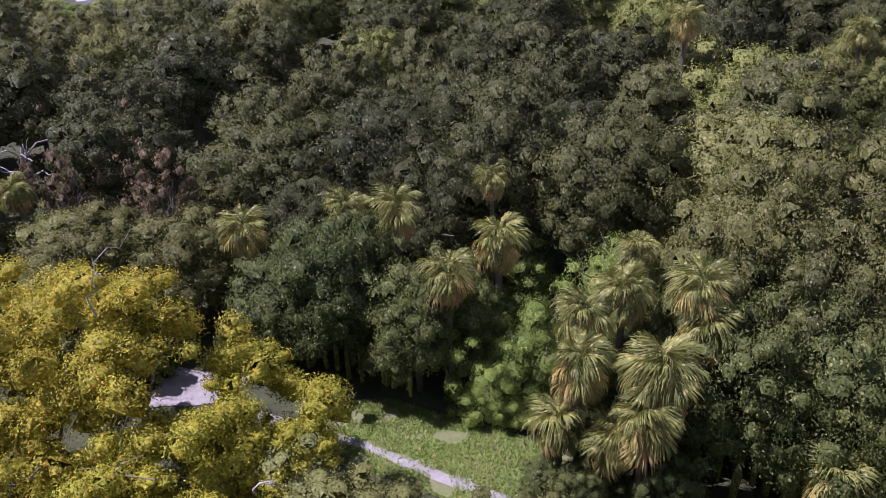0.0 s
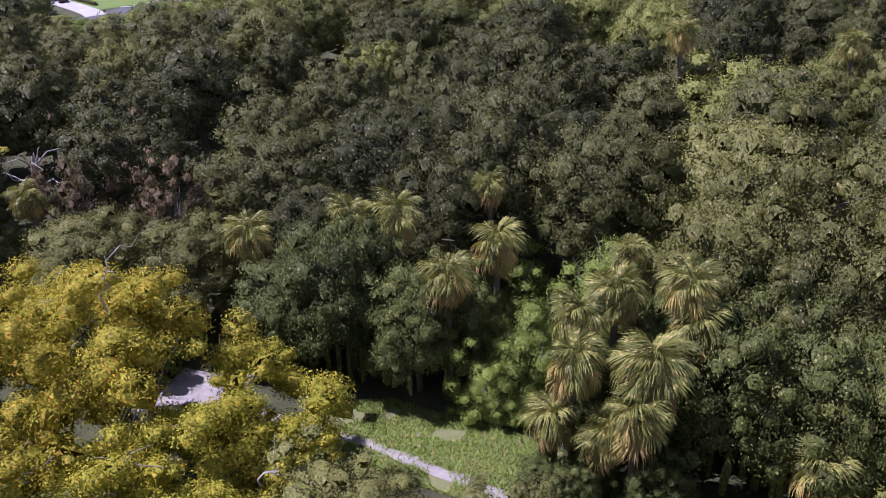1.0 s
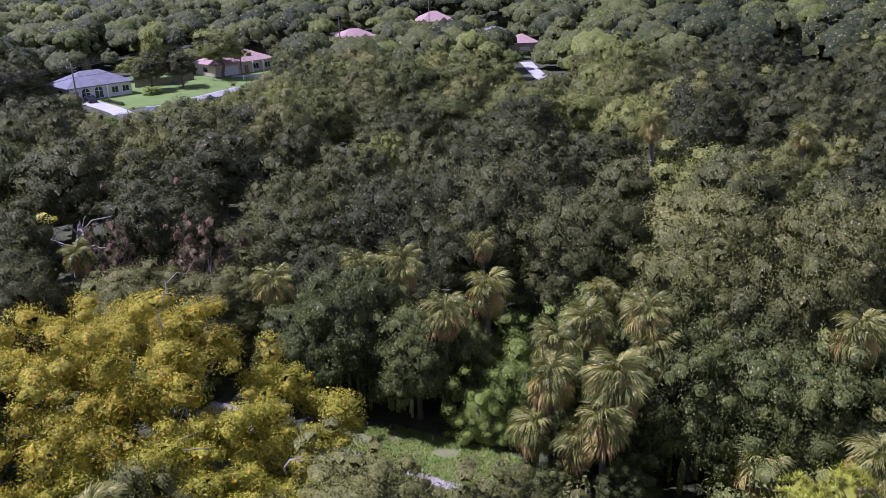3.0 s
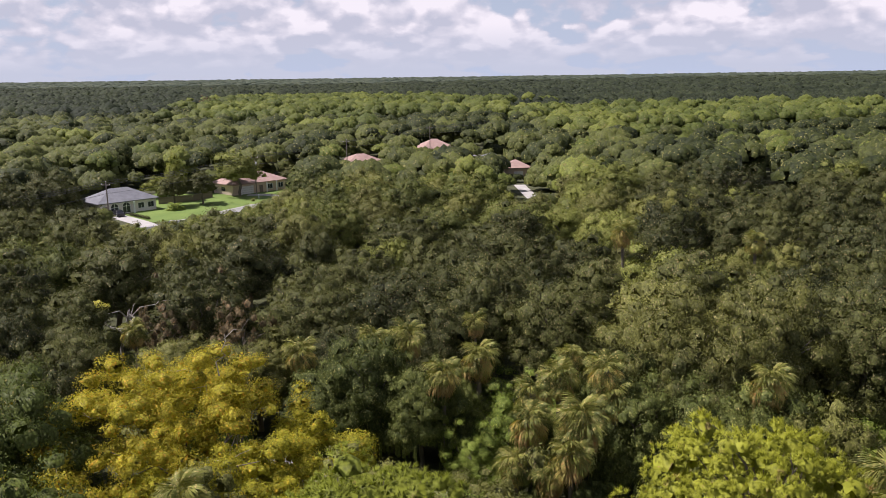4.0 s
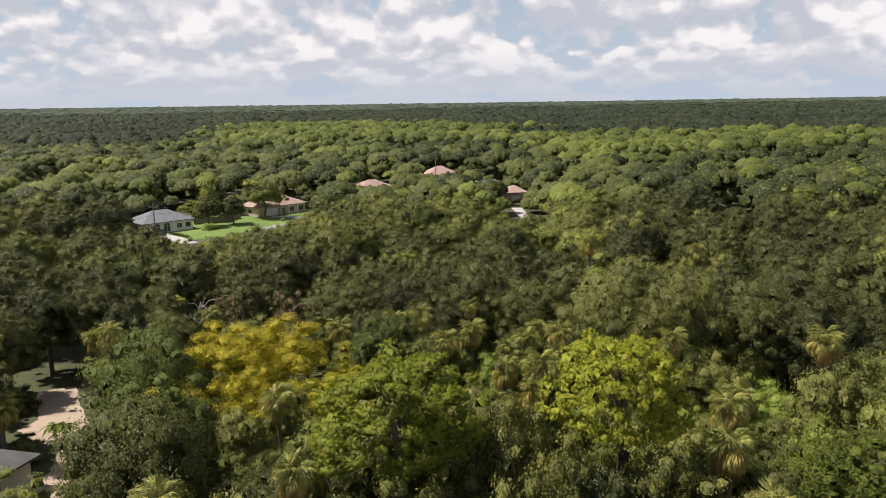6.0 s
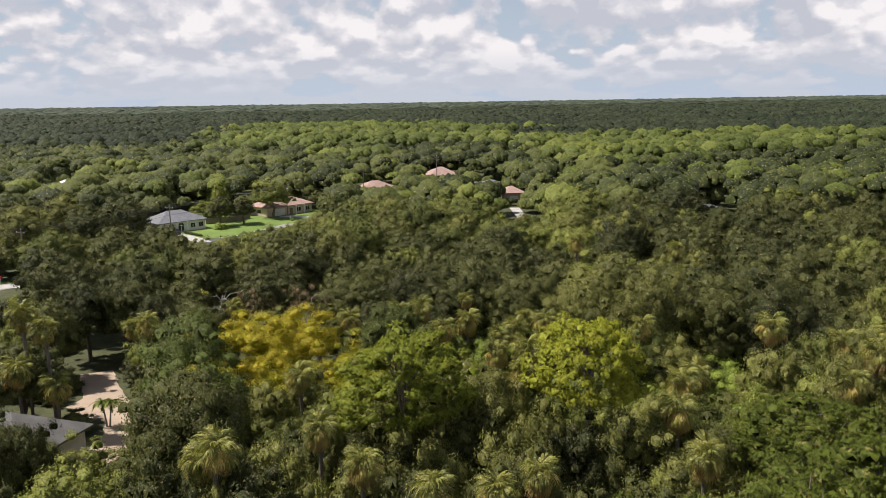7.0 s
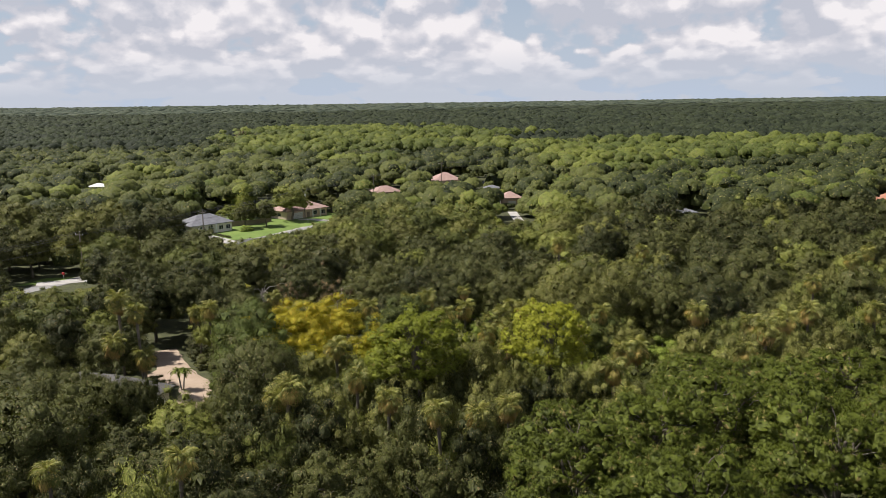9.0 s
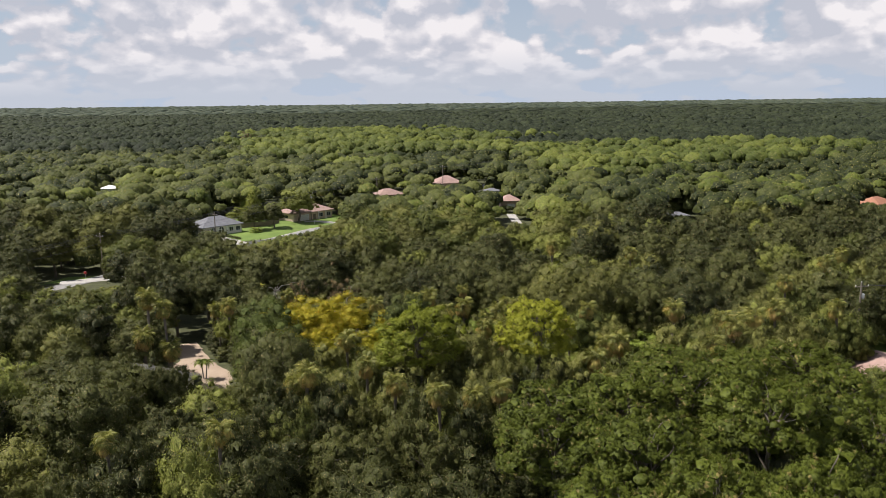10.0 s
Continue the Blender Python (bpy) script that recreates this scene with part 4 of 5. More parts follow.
# what the woods leave open to the camera: place, height, half width, camera positions
CAM_EARLY, CAM_LATE, CAM_MID = (0.0, -26.0, 32.4), (2.0, -99.0, 44.4), (1.2, -69.1, 38.2)
OPEN_SIGHT = [(-82.4, 172, 1.2, 8.0, (CAM_EARLY,)), (-80.0, 174, 3.4, 6.0, (CAM_LATE,)), (-54.5, 205, 1.0, 6.5, (CAM_EARLY, CAM_LATE)), (-28.5, 258, 2.8, 3.5, (CAM_EARLY, CAM_LATE)), (-4, 301, 3.2, 6.0, (CAM_EARLY, CAM_LATE)),
              (22.8, 188, 0.0, 2.4, (CAM_EARLY, CAM_LATE)), (23.0, 231, 1.0, 2.6, (CAM_EARLY, CAM_LATE)), (17.4, 272, 2.0, 3.0, (CAM_LATE,)), (80.5, 189, 1.5, 3.5, (CAM_LATE,)), (-171.5, 297, 1.5, 4.0, (CAM_LATE,)), (-45.5, 16.6, 5.2, 6.0, (CAM_MID,)),
              (-44.5, 40, 0.0, 2.5, (CAM_MID, CAM_LATE)), (-41.0, 33, 0.0, 2.6, (CAM_MID, CAM_LATE)), (-37.5, 26, 0.0, 2.4, (CAM_MID, CAM_LATE)), (-95.5, 101, 0.0, 3.6, (CAM_LATE,)), (164, 213, 2.2, 5.0, (CAM_LATE,)), (-57.0, 168, 0.0, 6.0, (CAM_EARLY, CAM_LATE)), (29.0, 25.0, 3.8, 6.5, (CAM_EARLY, CAM_MID, CAM_LATE)), (34.4, 19.8, 11.6, 2.0, (CAM_LATE,)), (65.0, 21.0, 2.6, 4.5, (CAM_LATE,)), (-46.0, 24.0, 7.4, 3.8, (CAM_MID, CAM_LATE))]


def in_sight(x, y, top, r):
    """How tall a tree may stand without hiding the camera's view over the woods."""
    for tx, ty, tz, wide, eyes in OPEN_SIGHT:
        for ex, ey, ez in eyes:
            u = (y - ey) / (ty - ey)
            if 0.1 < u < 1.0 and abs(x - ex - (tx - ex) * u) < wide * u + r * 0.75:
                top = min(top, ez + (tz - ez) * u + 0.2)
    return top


def free_height(x, y, top, r=4.0):
    """Tree height at a place, capped for the camera's view; 0 where none stands."""
    if -12 < x < 16 and 17 < y < 37:
        return 0
    if inside(CLEARING, x, y) or inside(YARD, x, y) or near_line(STREET, x, y, 5.5 if y < 140 else 3.2) or near_line(DRIVEWAY, x, y, 2.4 + 0.6 * r) or near_line(PAD, x, y, 2.5) or math.hypot(x + 46.6, y - 16.4) < 8.5:
        return 0
    for hx, hy, hr in LOTS:
        if math.hypot(x - hx, y - hy) < hr + r * 0.6:
            return 0
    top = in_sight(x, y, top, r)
    if near_line([(-83, 170), (-74, 162.5), (-66.5, 153.5)], x, y, 4.6):
        return 0
    side = x / (y + 50.0)
    if 90 < y < 172 and -0.425 < side < -0.378:
        top = min(top, 0.16 * (172 - y) + 1.0)
    elif 90 < y < 195 and -0.378 <= side < -0.16:
        edge = float(np.interp(side, [-0.378, -0.322, -0.231, -0.188, -0.16], [158, 147, 166, 184, 192]))
        if y < edge:
            top = min(top, 0.8 + 0.175 * (edge - y))
    if 40 < y < 100 and abs(x + 95 - (100 - y) * 0.487) < 12:
        top = min(top, 0.20 * (96 - y) + 0.4)
    if near_line([(20.5, 216), (22.0, 183)], x, y, 5.5):
        return 0
    if 140 < y < 186 and abs(x - 16.5 - 6 * (y - 140) / 46) < 6:
        top = min(top, 0.14 * (184 - y))
    if 12 < y < 40 and 22 < x < 37:
        top = min(top, 5.0)
    if -10 < y < 37 and abs(x + 42 - (33 - y) * 0.36) < 7:
        top = min(top, 1.0 + 0.28 * (31 - y))
    for px, py, ph in POLES[:2]:
        if math.hypot(x - px, y - py) < 4 or (0 < py - y < 22 and abs(x - px - (py - y) * 0.4) < 6):
            top = min(top, 6.5)
    for px, py, pz in PALM_AT:
        if math.hypot(x - px, y - py) < 2.6:
            top = min(top, pz - 2.6)
        if 0 < py - y < 11 and abs(x - px) < 3.6:
            top = min(top, pz - 0.9 - 0.12 * (py - y) + max(0.0, abs(x - px) - 1.8) * 1.2)
    return top


def crowded(x, y, r, share=0.72):
    return any((x - ux) ** 2 + (y - uy) ** 2 < ((r + ur) * share) ** 2 for ux, uy, uh, ur in USED)


# growth that closes in on the palms
def thicket():
    rng = np.random.default_rng(77)
    low = OAK_WIDE + OLIVE_WIDE
    for px, py, pz in list(PALM_AT[19:]):
        if px < -40:
            continue
        for k, (dx, dy, drop) in enumerate(((-3.1, -1.0, 0.9), (3.1, -1.2, 1.0), (0.1, 3.2, 0.5), (-0.3, -3.9, 2.4))):
            x, y = px + dx + rng.normal() * 0.4, py + dy + rng.normal() * 0.4
            h = pz - drop - 0.5 * rng.random()
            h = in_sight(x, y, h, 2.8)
            if near_line(DRIVEWAY, x, y, 3.8) or inside(PAD, x, y) or h < 3:
                continue
            # dark copies near the front paint in the foreground's shade here too
            plant(DARK_WIDE[k % 3] if y < 2 and rng.random() < 0.6 else low[int(rng.integers(len(low)))], x, y, h, 2.6 + 0.12 * h * rng.random(), USED, "leafy growth closing in on palm trunks")


thicket()

# ---- houses ----
def box_bm(bm, lo, hi):
    vs = bmesh.ops.create_cube(bm, size=1.0)["verts"]
    lo, hi = Vector(lo), Vector(hi)
    for v in vs:
        v.co = Vector([(lo[k] + hi[k]) / 2 + v.co[k] * (hi[k] - lo[k]) for k in range(3)])


def box_part(name, lo, hi, mat, parent, label="", bevel=0.0):
    bm = bmesh.new()
    box_bm(bm, lo, hi)
    if bevel:
        bmesh.ops.bevel(bm, geom=bm.edges[:], offset=bevel, segments=1, affect="EDGES")
    return part(name, bm, mat, parent, label)


def hip_roof(w, d, z, h, over=0.7):
    """A hip roof with eaves, as a closed body."""
    bm = bmesh.new()
    x, y = w / 2 + over, d / 2 + over
    ridge = max(w - d, 0.6) / 2
    lo = [bm.verts.new(p) for p in ((-x, -y, z - 0.2), (x, -y, z - 0.2), (x, y, z - 0.2), (-x, y, z - 0.2))]
    up = [bm.verts.new(p) for p in ((-x, -y, z), (x, -y, z), (x, y, z), (-x, y, z))]
    a, b = bm.verts.new((-ridge, 0, z + h)), bm.verts.new((ridge, 0, z + h))
    bm.faces.new(lo[::-1])
    for k in range(4):
        bm.faces.new((lo[k], lo[(k + 1) % 4], up[(k + 1) % 4], up[k]))
    for f in ((up[0], up[1], b, a), (up[1], up[2], b), (up[2], up[3], a, b), (up[3], up[0], a)):
        bm.faces.new(f)
    bmesh.ops.recalc_face_normals(bm, faces=bm.faces)
    return bm


def arch_window(parent, x, y, w, h, sill, name="window"):
    """A window with an arched head on the front wall (towards -y)."""
    top = sill + h - w / 2
    steps = 10
    outline = [(-w / 2, sill), (w / 2, sill)] + [(w / 2 * math.cos(k / steps * math.pi), top + w / 2 * math.sin(k / steps * math.pi)) for k in range(steps + 1)]
    bm = bmesh.new()
    f = bm.faces.new([bm.verts.new((x + px, y - 0.02, pz)) for px, pz in outline])
    ext = bmesh.ops.extrude_face_region(bm, geom=[f])
    for v in ext["geom"]:
        if isinstance(v, bmesh.types.BMVert):
            v.co.y -= 0.03
    bmesh.ops.recalc_face_normals(bm, faces=bm.faces)
    win = part(name, bm, GLASS, parent, "dark arched window")
    fm = bmesh.new()
    ring = outline + [outline[0]]
    for (x0, z0), (x1, z1) in zip(ring, ring[1:]):
        mx, mz, ln, an = (x0 + x1) / 2, (z0 + z1) / 2, math.hypot(x1 - x0, z1 - z0), math.atan2(z1 - z0, x1 - x0)
        vs = bmesh.ops.create_cube(fm, size=1.0)["verts"]
        m = Matrix.Translation((x + mx, y - 0.06, mz)) @ Matrix.Rotation(-an, 4, "Y") @ Matrix.Diagonal((ln + 0.06, 0.10, 0.13, 1))
        bmesh.ops.transform(fm, matrix=m, verts=vs)
    box_bm(fm, (x - 0.05, y - 0.09, sill), (x + 0.05, y - 0.052, sill + h))
    box_bm(fm, (x - w / 2, y - 0.086, top - 0.05), (x + w / 2, y - 0.054, top + 0.05))
    part("frame", fm, WHITE, win)


def flat_window(parent, x, y, w, h, sill, side=-1):
    win = box_part("window", (x - w / 2, min(y, y + side * 0.05), sill), (x + w / 2, max(y, y + side * 0.05), sill + h), GLASS, parent)
    bm = bmesh.new()
    y0, y1 = sorted((y + side * 0.052, y + side * 0.11))
    for lo, hi in (((-w / 2 - 0.08, sill - 0.08), (w / 2 + 0.08, sill)), ((-w / 2 - 0.08, sill + h), (w / 2 + 0.08, sill + h + 0.08)),
                   ((-w / 2 - 0.08, sill), (-w / 2, sill + h)), ((w / 2, sill), (w / 2 + 0.08, sill + h)), ((-0.03, sill), (0.03, sill + h))):
        box_bm(bm, (x + lo[0], y0, lo[1]), (x + hi[0], y1, hi[1]))
    part("frame", bm, WHITE, win)


def house(x, y, turn, w, d, wall, roof, wall_mat, roof_mat, label, rows=()):
    """A bungalow with a hip roof; rows name what stands on its front."""
    ob = new("house")
    tagged(ob, label, "house")
    box_part("wall", (-w / 2, -d / 2, -0.2), (w / 2, d / 2, wall), wall_mat, ob, bevel=0.03)
    part("roof", hip_roof(w, d, wall + 0.2, roof), roof_mat, ob)
    f = -d / 2
    for what, px, pw, ph, sill in rows:
        if what == "arch":
            arch_window(ob, px, f, pw, ph, sill)
        elif what == "window":
            flat_window(ob, px, f, pw, ph, sill)
        elif what == "garage":
            g = box_part("garage_door", (px - pw / 2, f - 0.06, 0), (px + pw / 2, f, ph), WHITE, ob, "white panelled garage door")
            bm = bmesh.new()
            for k in range(1, 4):
                box_bm(bm, (px - pw / 2 + 0.05, f - 0.075, ph * k / 4 - 0.02), (px + pw / 2 - 0.05, f - 0.062, ph * k / 4 + 0.02))
            part("panel_joint", bm, CONCRETE, g)
        elif what == "door":
            box_part("door", (px - pw / 2, f - 0.06, 0), (px + pw / 2, f, ph), WOODFENCE, ob)
        elif what == "column":
            box_part("column", (px - pw / 2, f - 1.1, 0), (px + pw / 2, f - 1.1 + pw, wall), WHITE, ob, bevel=0.03)
    for s in (-1, 1):
        bm = bmesh.new()
        box_bm(bm, (s * (w / 2) - 0.03, -1.0, 1.0), (s * (w / 2) + 0.03, 1.0, 2.1))
        part("window", bm, GLASS, ob)
    ob.matrix_basis = pose(x, y, 0, 0, 0, turn)
    return ob


H1 = house(-82.4, 177.2, 46.0, 14.5, 10.0, 2.9, 2.8, STUCCO, GREYROOF, "pale stucco bungalow with grey hip roof and arched windows",
           [("arch", -3.6, 2.0, 2.3, 0.4), ("arch", -0.6, 2.0, 2.7, 0.1), ("column", 1.0, 0.35, 0, 0), ("window", 3.2, 1.5, 1.3, 0.9), ("window", 5.8, 1.5, 1.3, 0.9), ("door", -5.8, 1.1, 2.1, 0)])
house(-57.2, 211.0, 47.0, 18.0, 10.0, 2.9, 2.5, TANWALL, PINKROOF, "tan bungalow with a pinkish hip roof behind an oak",
      [("garage", -4.5, 4.6, 2.3, 0), ("door", 0.4, 1.2, 2.1, 0), ("window", 3.4, 1.8, 1.4, 0.8), ("column", 1.8, 0.3, 0, 0), ("column", 5.2, 0.3, 0, 0), ("window", 7.2, 1.6, 1.4, 0.8)])
house(-30.0, 264.0, 30, 12.0, 9.0, 3.0, 2.4, TANWALL, PINKROOF, "small house with a pinkish roof among trees", [("window", 2, 1.6, 1.3, 0.9), ("door", -1, 1.1, 2.1, 0)])
house(-4.0, 308.0, 20, 13.0, 11.0, 3.6, 3.4, TANWALL, PINKROOF, "house with a tall reddish hip roof among trees", [("window", 3, 1.8, 1.4, 0.9), ("window", -3, 1.8, 1.4, 0.9)])
house(23.0, 236.0, 10, 8.0, 8.0, 3.2, 2.2, TANWALL, PINKROOF, "small pinkish-roofed house at the end of a drive", [("garage", 0, 3.0, 2.2, 0)])
house(-47.4, 16.4, -14, 15.0, 9.5, 3.0, 3.0, STUCCO, DARKROOF, "house with a weathered grey hip roof beside a tan drive", [("window", 3, 1.6, 1.3, 0.9)])
house(66.5, 20.5, 78, 13.0, 7.0, 3.0, 2.0, TANWALL, PINKROOF, "house with a long pink shingled roof by a pole", [("window", 3, 1.6, 1.3, 0.9), ("window", -3, 1.6, 1.3, 0.9), ("door", 0, 1.0, 2.1, 0)])
house(80.5, 192.0, 5, 7.0, 5.0, 2.6, 1.0, WHITE, GREYROOF, "small white shed with a grey roof among oaks", [("window", 1.5, 1.2, 1.0, 1.0)])
house(17.4, 275.0, 0, 6.0, 5.0, 2.8, 1.2, WHITE, GREYROOF, "small white outbuilding among trees", [("window", 0, 1.2, 1.0, 1.0)])
house(-171.5, 300.0, 0, 7.0, 6.0, 3.2, 1.4, WHITE, WHITE, "small white-roofed house among distant trees", [("window", 0, 1.2, 1.0, 1.0)])
house(164.0, 217.0, 40, 13.0, 9.0, 3.0, 2.4, TANWALL, ORANGEROOF, "house with an orange tiled roof", [("window", 0, 1.6, 1.3, 0.9)])
for hx, hy in ((137, 795), (262, 796), (253, 661)):
    house(hx, hy, 15, 17.0, 11.0, 5.5, 3.2, STUCCO, GREYROOF, "distant pale house with a grey roof", [("window", 3, 1.8, 1.4, 0.9), ("window", -3, 1.8, 1.4, 0.9)])


# ---- fences, poles, small things ----
def board_fence(a, b, height=1.8):
    ob = tagged(new("board_fence"), "weathered brown board fence behind a lawn", "fence")
    a, b = Vector(a), Vector(b)
    n = int((b - a).length / 0.42)
    plank = bmesh.new()
    box_bm(plank, (-0.2, -0.015, 0), (0.2, 0.015, height))
    me = bpy.data.meshes.new("board")
    plank.to_mesh(me)
    plank.free()
    me.materials.append(WOODFENCE)
    an = math.atan2(b.y - a.y, b.x - a.x)
    for k in range(n):
        p = a.lerp(b, (k + 0.5) / n)
        child("board", me, ob, m=Matrix.Translation((p.x, p.y, RNG.random() * 0.05)) @ Matrix.Rotation(an, 4, "Z"))
    bm = bmesh.new()
    for z in (0.4, 1.4):
        box_bm(bm, (0, 0.02, z), ((b - a).length, 0.07, z + 0.09))
    bmesh.ops.transform(bm, matrix=Matrix.Translation((a.x, a.y, 0)) @ Matrix.Rotation(an, 4, "Z"), verts=bm.verts)
    part("rail", bm, WOODFENCE, ob)


def utility_pole(x, y, h, turn, can=False):
    ob = tagged(new("utility_pole"), "grey wooden utility pole with a crossarm" + (" and transformer can" if can else ""), "pole", "utility poles")
    child("pole", mesh_from("pole", *tube([(0, 0, -0.5), (0, 0, h * 0.5), (0, 0, h)], [0.19, 0.165, 0.13], 8), POLEWOOD, smooth=True), ob)
    arm = box_part("crossarm", (-1.25, -0.2, h - 0.75), (1.25, -0.1, h - 0.6), POLEWOOD, ob, bevel=0.01)
    for k in (-1.15, 0.0, 1.15):
        z = h - 0.6 if k else h
        child("insulator", mesh_from("insulator", *tube([(k, -0.15 if k else 0, z), (k, -0.15 if k else 0, z + 0.12), (k, -0.15 if k else 0, z + 0.25)], [0.06, 0.08, 0.03], 6), WHITE), ob)
    if can:
        child("transformer", mesh_from("transformer", *tube([(0.42, 0, h - 2.9), (0.42, 0, h - 2.88), (0.42, 0, h - 1.95), (0.42, 0, h - 1.85)], [0.05, 0.27, 0.27, 0.06], 12), WHITE, smooth=True), ob, "pale grey transformer can")
    ob.matrix_basis = pose(x, y, 0, 0, 0, turn)


for k, (x, y, h) in enumerate(POLES):
    utility_pole(x, y, h, -22, k == 3)
utility_pole(69.5, 34.5, 13.5, 10, True)
utility_pole(120.0, 46.0, 12.0, 10)


def cable(a, b, sag, name="power_cable"):
    s = np.linspace(0, 1, 13)[:, None]
    pts = np.asarray(a) + (np.asarray(b) - np.asarray(a)) * s
    pts[:, 2] -= 4 * sag * (s * (1 - s))[:, 0]
    tagged(new(name, mesh_from(name, *tube(pts, np.full(13, 0.034), 4), WIRE)), "thin black overhead cable between poles", "cable", "overhead cables")


for (x0, y0, h0), (x1, y1, h1) in zip(POLES, POLES[1:]):
    for off, drop in ((-1.15, 0.4), (0.0, -0.2), (1.15, 0.4), (0.0, 2.6)):
        ox, oy = off * math.cos(radians(22)), -off * math.sin(radians(22))
        cable((x0 + ox, y0 + oy, h0 - drop), (x1 + ox, y1 + oy, h1 - drop), 0.7)
for off, drop in ((-1.0, 0.4), (1.0, 0.4), (0.2, 2.6)):
    cable((69.5 + off, 34.5, 13.5 - drop), (120 + off, 46, 12 - drop), 0.8)

board_fence((-76, 187), (-68, 192))
board_fence((-68, 192), (-65, 199))


def parked_car(x, y, turn):
    ob = tagged(new("car"), "black car parked on a pale driveway", "car")
    bm = bmesh.new()
    prof = [(-2.2, 0.35), (-2.25, 0.8), (-1.9, 0.98), (-1.25, 1.03), (-0.7, 1.45), (0.9, 1.48), (1.7, 1.02), (2.2, 0.9), (2.25, 0.38)]
    for s in (-1, 1):
        for px, pz in prof:
            bm.verts.new((px, s * (0.9 if pz < 1.1 else 0.68), pz))
    bm.verts.ensure_lookup_table()
    n = len(prof)
    bm.faces.new(bm.verts[:n])
    bm.faces.new(bm.verts[n:][::-1])
    for k in range(n):
        bm.faces.new((bm.verts[k], bm.verts[(k + 1) % n], bm.verts[n + (k + 1) % n], bm.verts[n + k]))
    bmesh.ops.recalc_face_normals(bm, faces=bm.faces)
    bmesh.ops.bevel(bm, geom=bm.edges[:], offset=0.06, segments=2, affect="EDGES")
    part("body", bm, CARPAINT, ob)
    for px in (-1.4, 1.4):
        for s in (-1, 1):
            w = child("wheel", mesh_from("wheel", *tube([(px, s * 0.72, 0.33), (px, s * 0.74, 0.33), (px, s * 0.93, 0.33), (px, s * 0.95, 0.33)], [0.05, 0.33, 0.33, 0.2], 14), RUBBER), ob)
            child("rim", mesh_from("rim", *tube([(px, s * 0.94, 0.33), (px, s * 0.965, 0.33)], [0.21, 0.02], 12), METAL), w)
    for s in (-1, 1):
        box_part("window", (-0.55, s * 0.80 - 0.02, 1.08), (1.0, s * 0.80 + 0.02, 1.38), GLASS, ob)
    ob.matrix_basis = pose(x, y, 0.08, 0, 0, turn)


parked_car(-79.4, 168.6, 128)
mb = tagged(new("mailbox"), "white mailbox on a post by the lawn", "mailbox")
box_part("post", (-0.06, -0.06, 0), (0.06, 0.06, 1.0), WHITE, mb)
box_part("box", (-0.15, -0.28, 1.0), (0.15, 0.28, 1.32), WHITE, mb, bevel=0.05)
mb.location = (-51.0, 194.5, 0.03)
sg = tagged(new("road_sign"), "red octagonal road sign on a metal post", "sign")
child("post", mesh_from("post", *tube([(0, 0, -0.2), (0, 0, 2.1)], [0.04, 0.04], 6), METAL), sg)
child("panel", mesh_from("panel", *tube([(0, -0.06, 2.3), (0, -0.055, 2.3), (0, -0.04, 2.3), (0, -0.035, 2.3)], [0.02, 0.42, 0.42, 0.02], 8), REDSIGN), sg)
sg.location = (-92.8, 100.2, 0.06)


def feather_palm(x, y, h, stems=2):
    """A small palm with feathery arching fronds on slim stems."""
    rng = np.random.default_rng(8)
    ob = tagged(new("feather_palm"), "small feathery palm with slim stems beside the drive", "palm")
    for st in range(stems):
        ox = (st - 0.5) * 0.7
        child("stem", mesh_from("stem", *tube([(ox * 0.4, 0, -0.2), (ox, 0, h * 0.5), (ox * 1.5, 0, h)], [0.12, 0.09, 0.08], 7), DEADWOOD, smooth=True), ob)
        for k in range(11):
            a, v, f = k * 2.4, [], []
            up = 0.9 - 0.1 * k
            for s in range(13):
                u = s / 12
                v.append(np.array([1.5 * u, 0, up * u - 1.1 * u * u]))
            for s in range(12):
                wl = 0.55 * math.sin(math.pi * min(1, (s + 1) / 12 * 0.9 + 0.1))
                for side in (-1, 1):
                    v.append(v[s] + np.array([0.16, side * wl, -0.22 * wl]))
                    f.append((s, s + 1, len(v) - 1))
            m = Matrix.Translation((ox * 1.5, 0, h)) @ Matrix.Rotation(a, 4, "Z")
            child("frond", mesh_from("frond", v, f, BRIGHT), ob, m=m)
    ob.location = (x, y, 0.05)


feather_palm(-39.6, 26.4, 3.2)


def dead_tree(x, y, h):
    rng = np.random.default_rng(3)
    ob = tree_empty("dead_tree", "bare bleached dead tree leaning among green crowns", "tree")
    pieces = [bough(rng, (0, 0, -0.3), (1.2, 0.4, h * 0.7), 0.22, 0.14, 6, 0.05, 6)]
    for k in range(9):
        s = np.array([1.2, 0.4, h * 0.7]) * (0.5 + 0.5 * rng.random())
        e = s + np.array([rng.normal() * 2.6 + 1.5, rng.normal() * 1.8, 0.6 + 1.4 * rng.random()])
        pieces.append(bough(rng, s, e, 0.09, 0.02, 5, 0.15, 5))
    child("trunk", mesh_from("trunk", *join(pieces), DEADWOOD, smooth=True), ob)
    ob.location = (x, y, 0)
    USED.append((x, y, h * 0.6, 2.0))


dead_tree(-36.5, 60.5, 10.5)
plant(RUST_FINE[0], -165.0, 548.0, 19.0, 5.0, USED, "tall reddish-brown dying tree over distant woods")
rngf = np.random.default_rng(2)
fl = tree_empty("blossoming_bush", "small bush topped with pale yellow blossom", "bush")
child("blossom", leafy("blossom", blades(rngf, [(0, 0, 7.8, 0.6, 0.8), (0.7, 0.3, 7.5, 0.45, 0.8)], 220, 0.16), FLOWER), fl)
child("stem", trunk_mesh("stem", rngf, 4.0, 0.12, 8.0, 1.2, 4), fl)
fl.location = (-39.0, 61.5, 0)

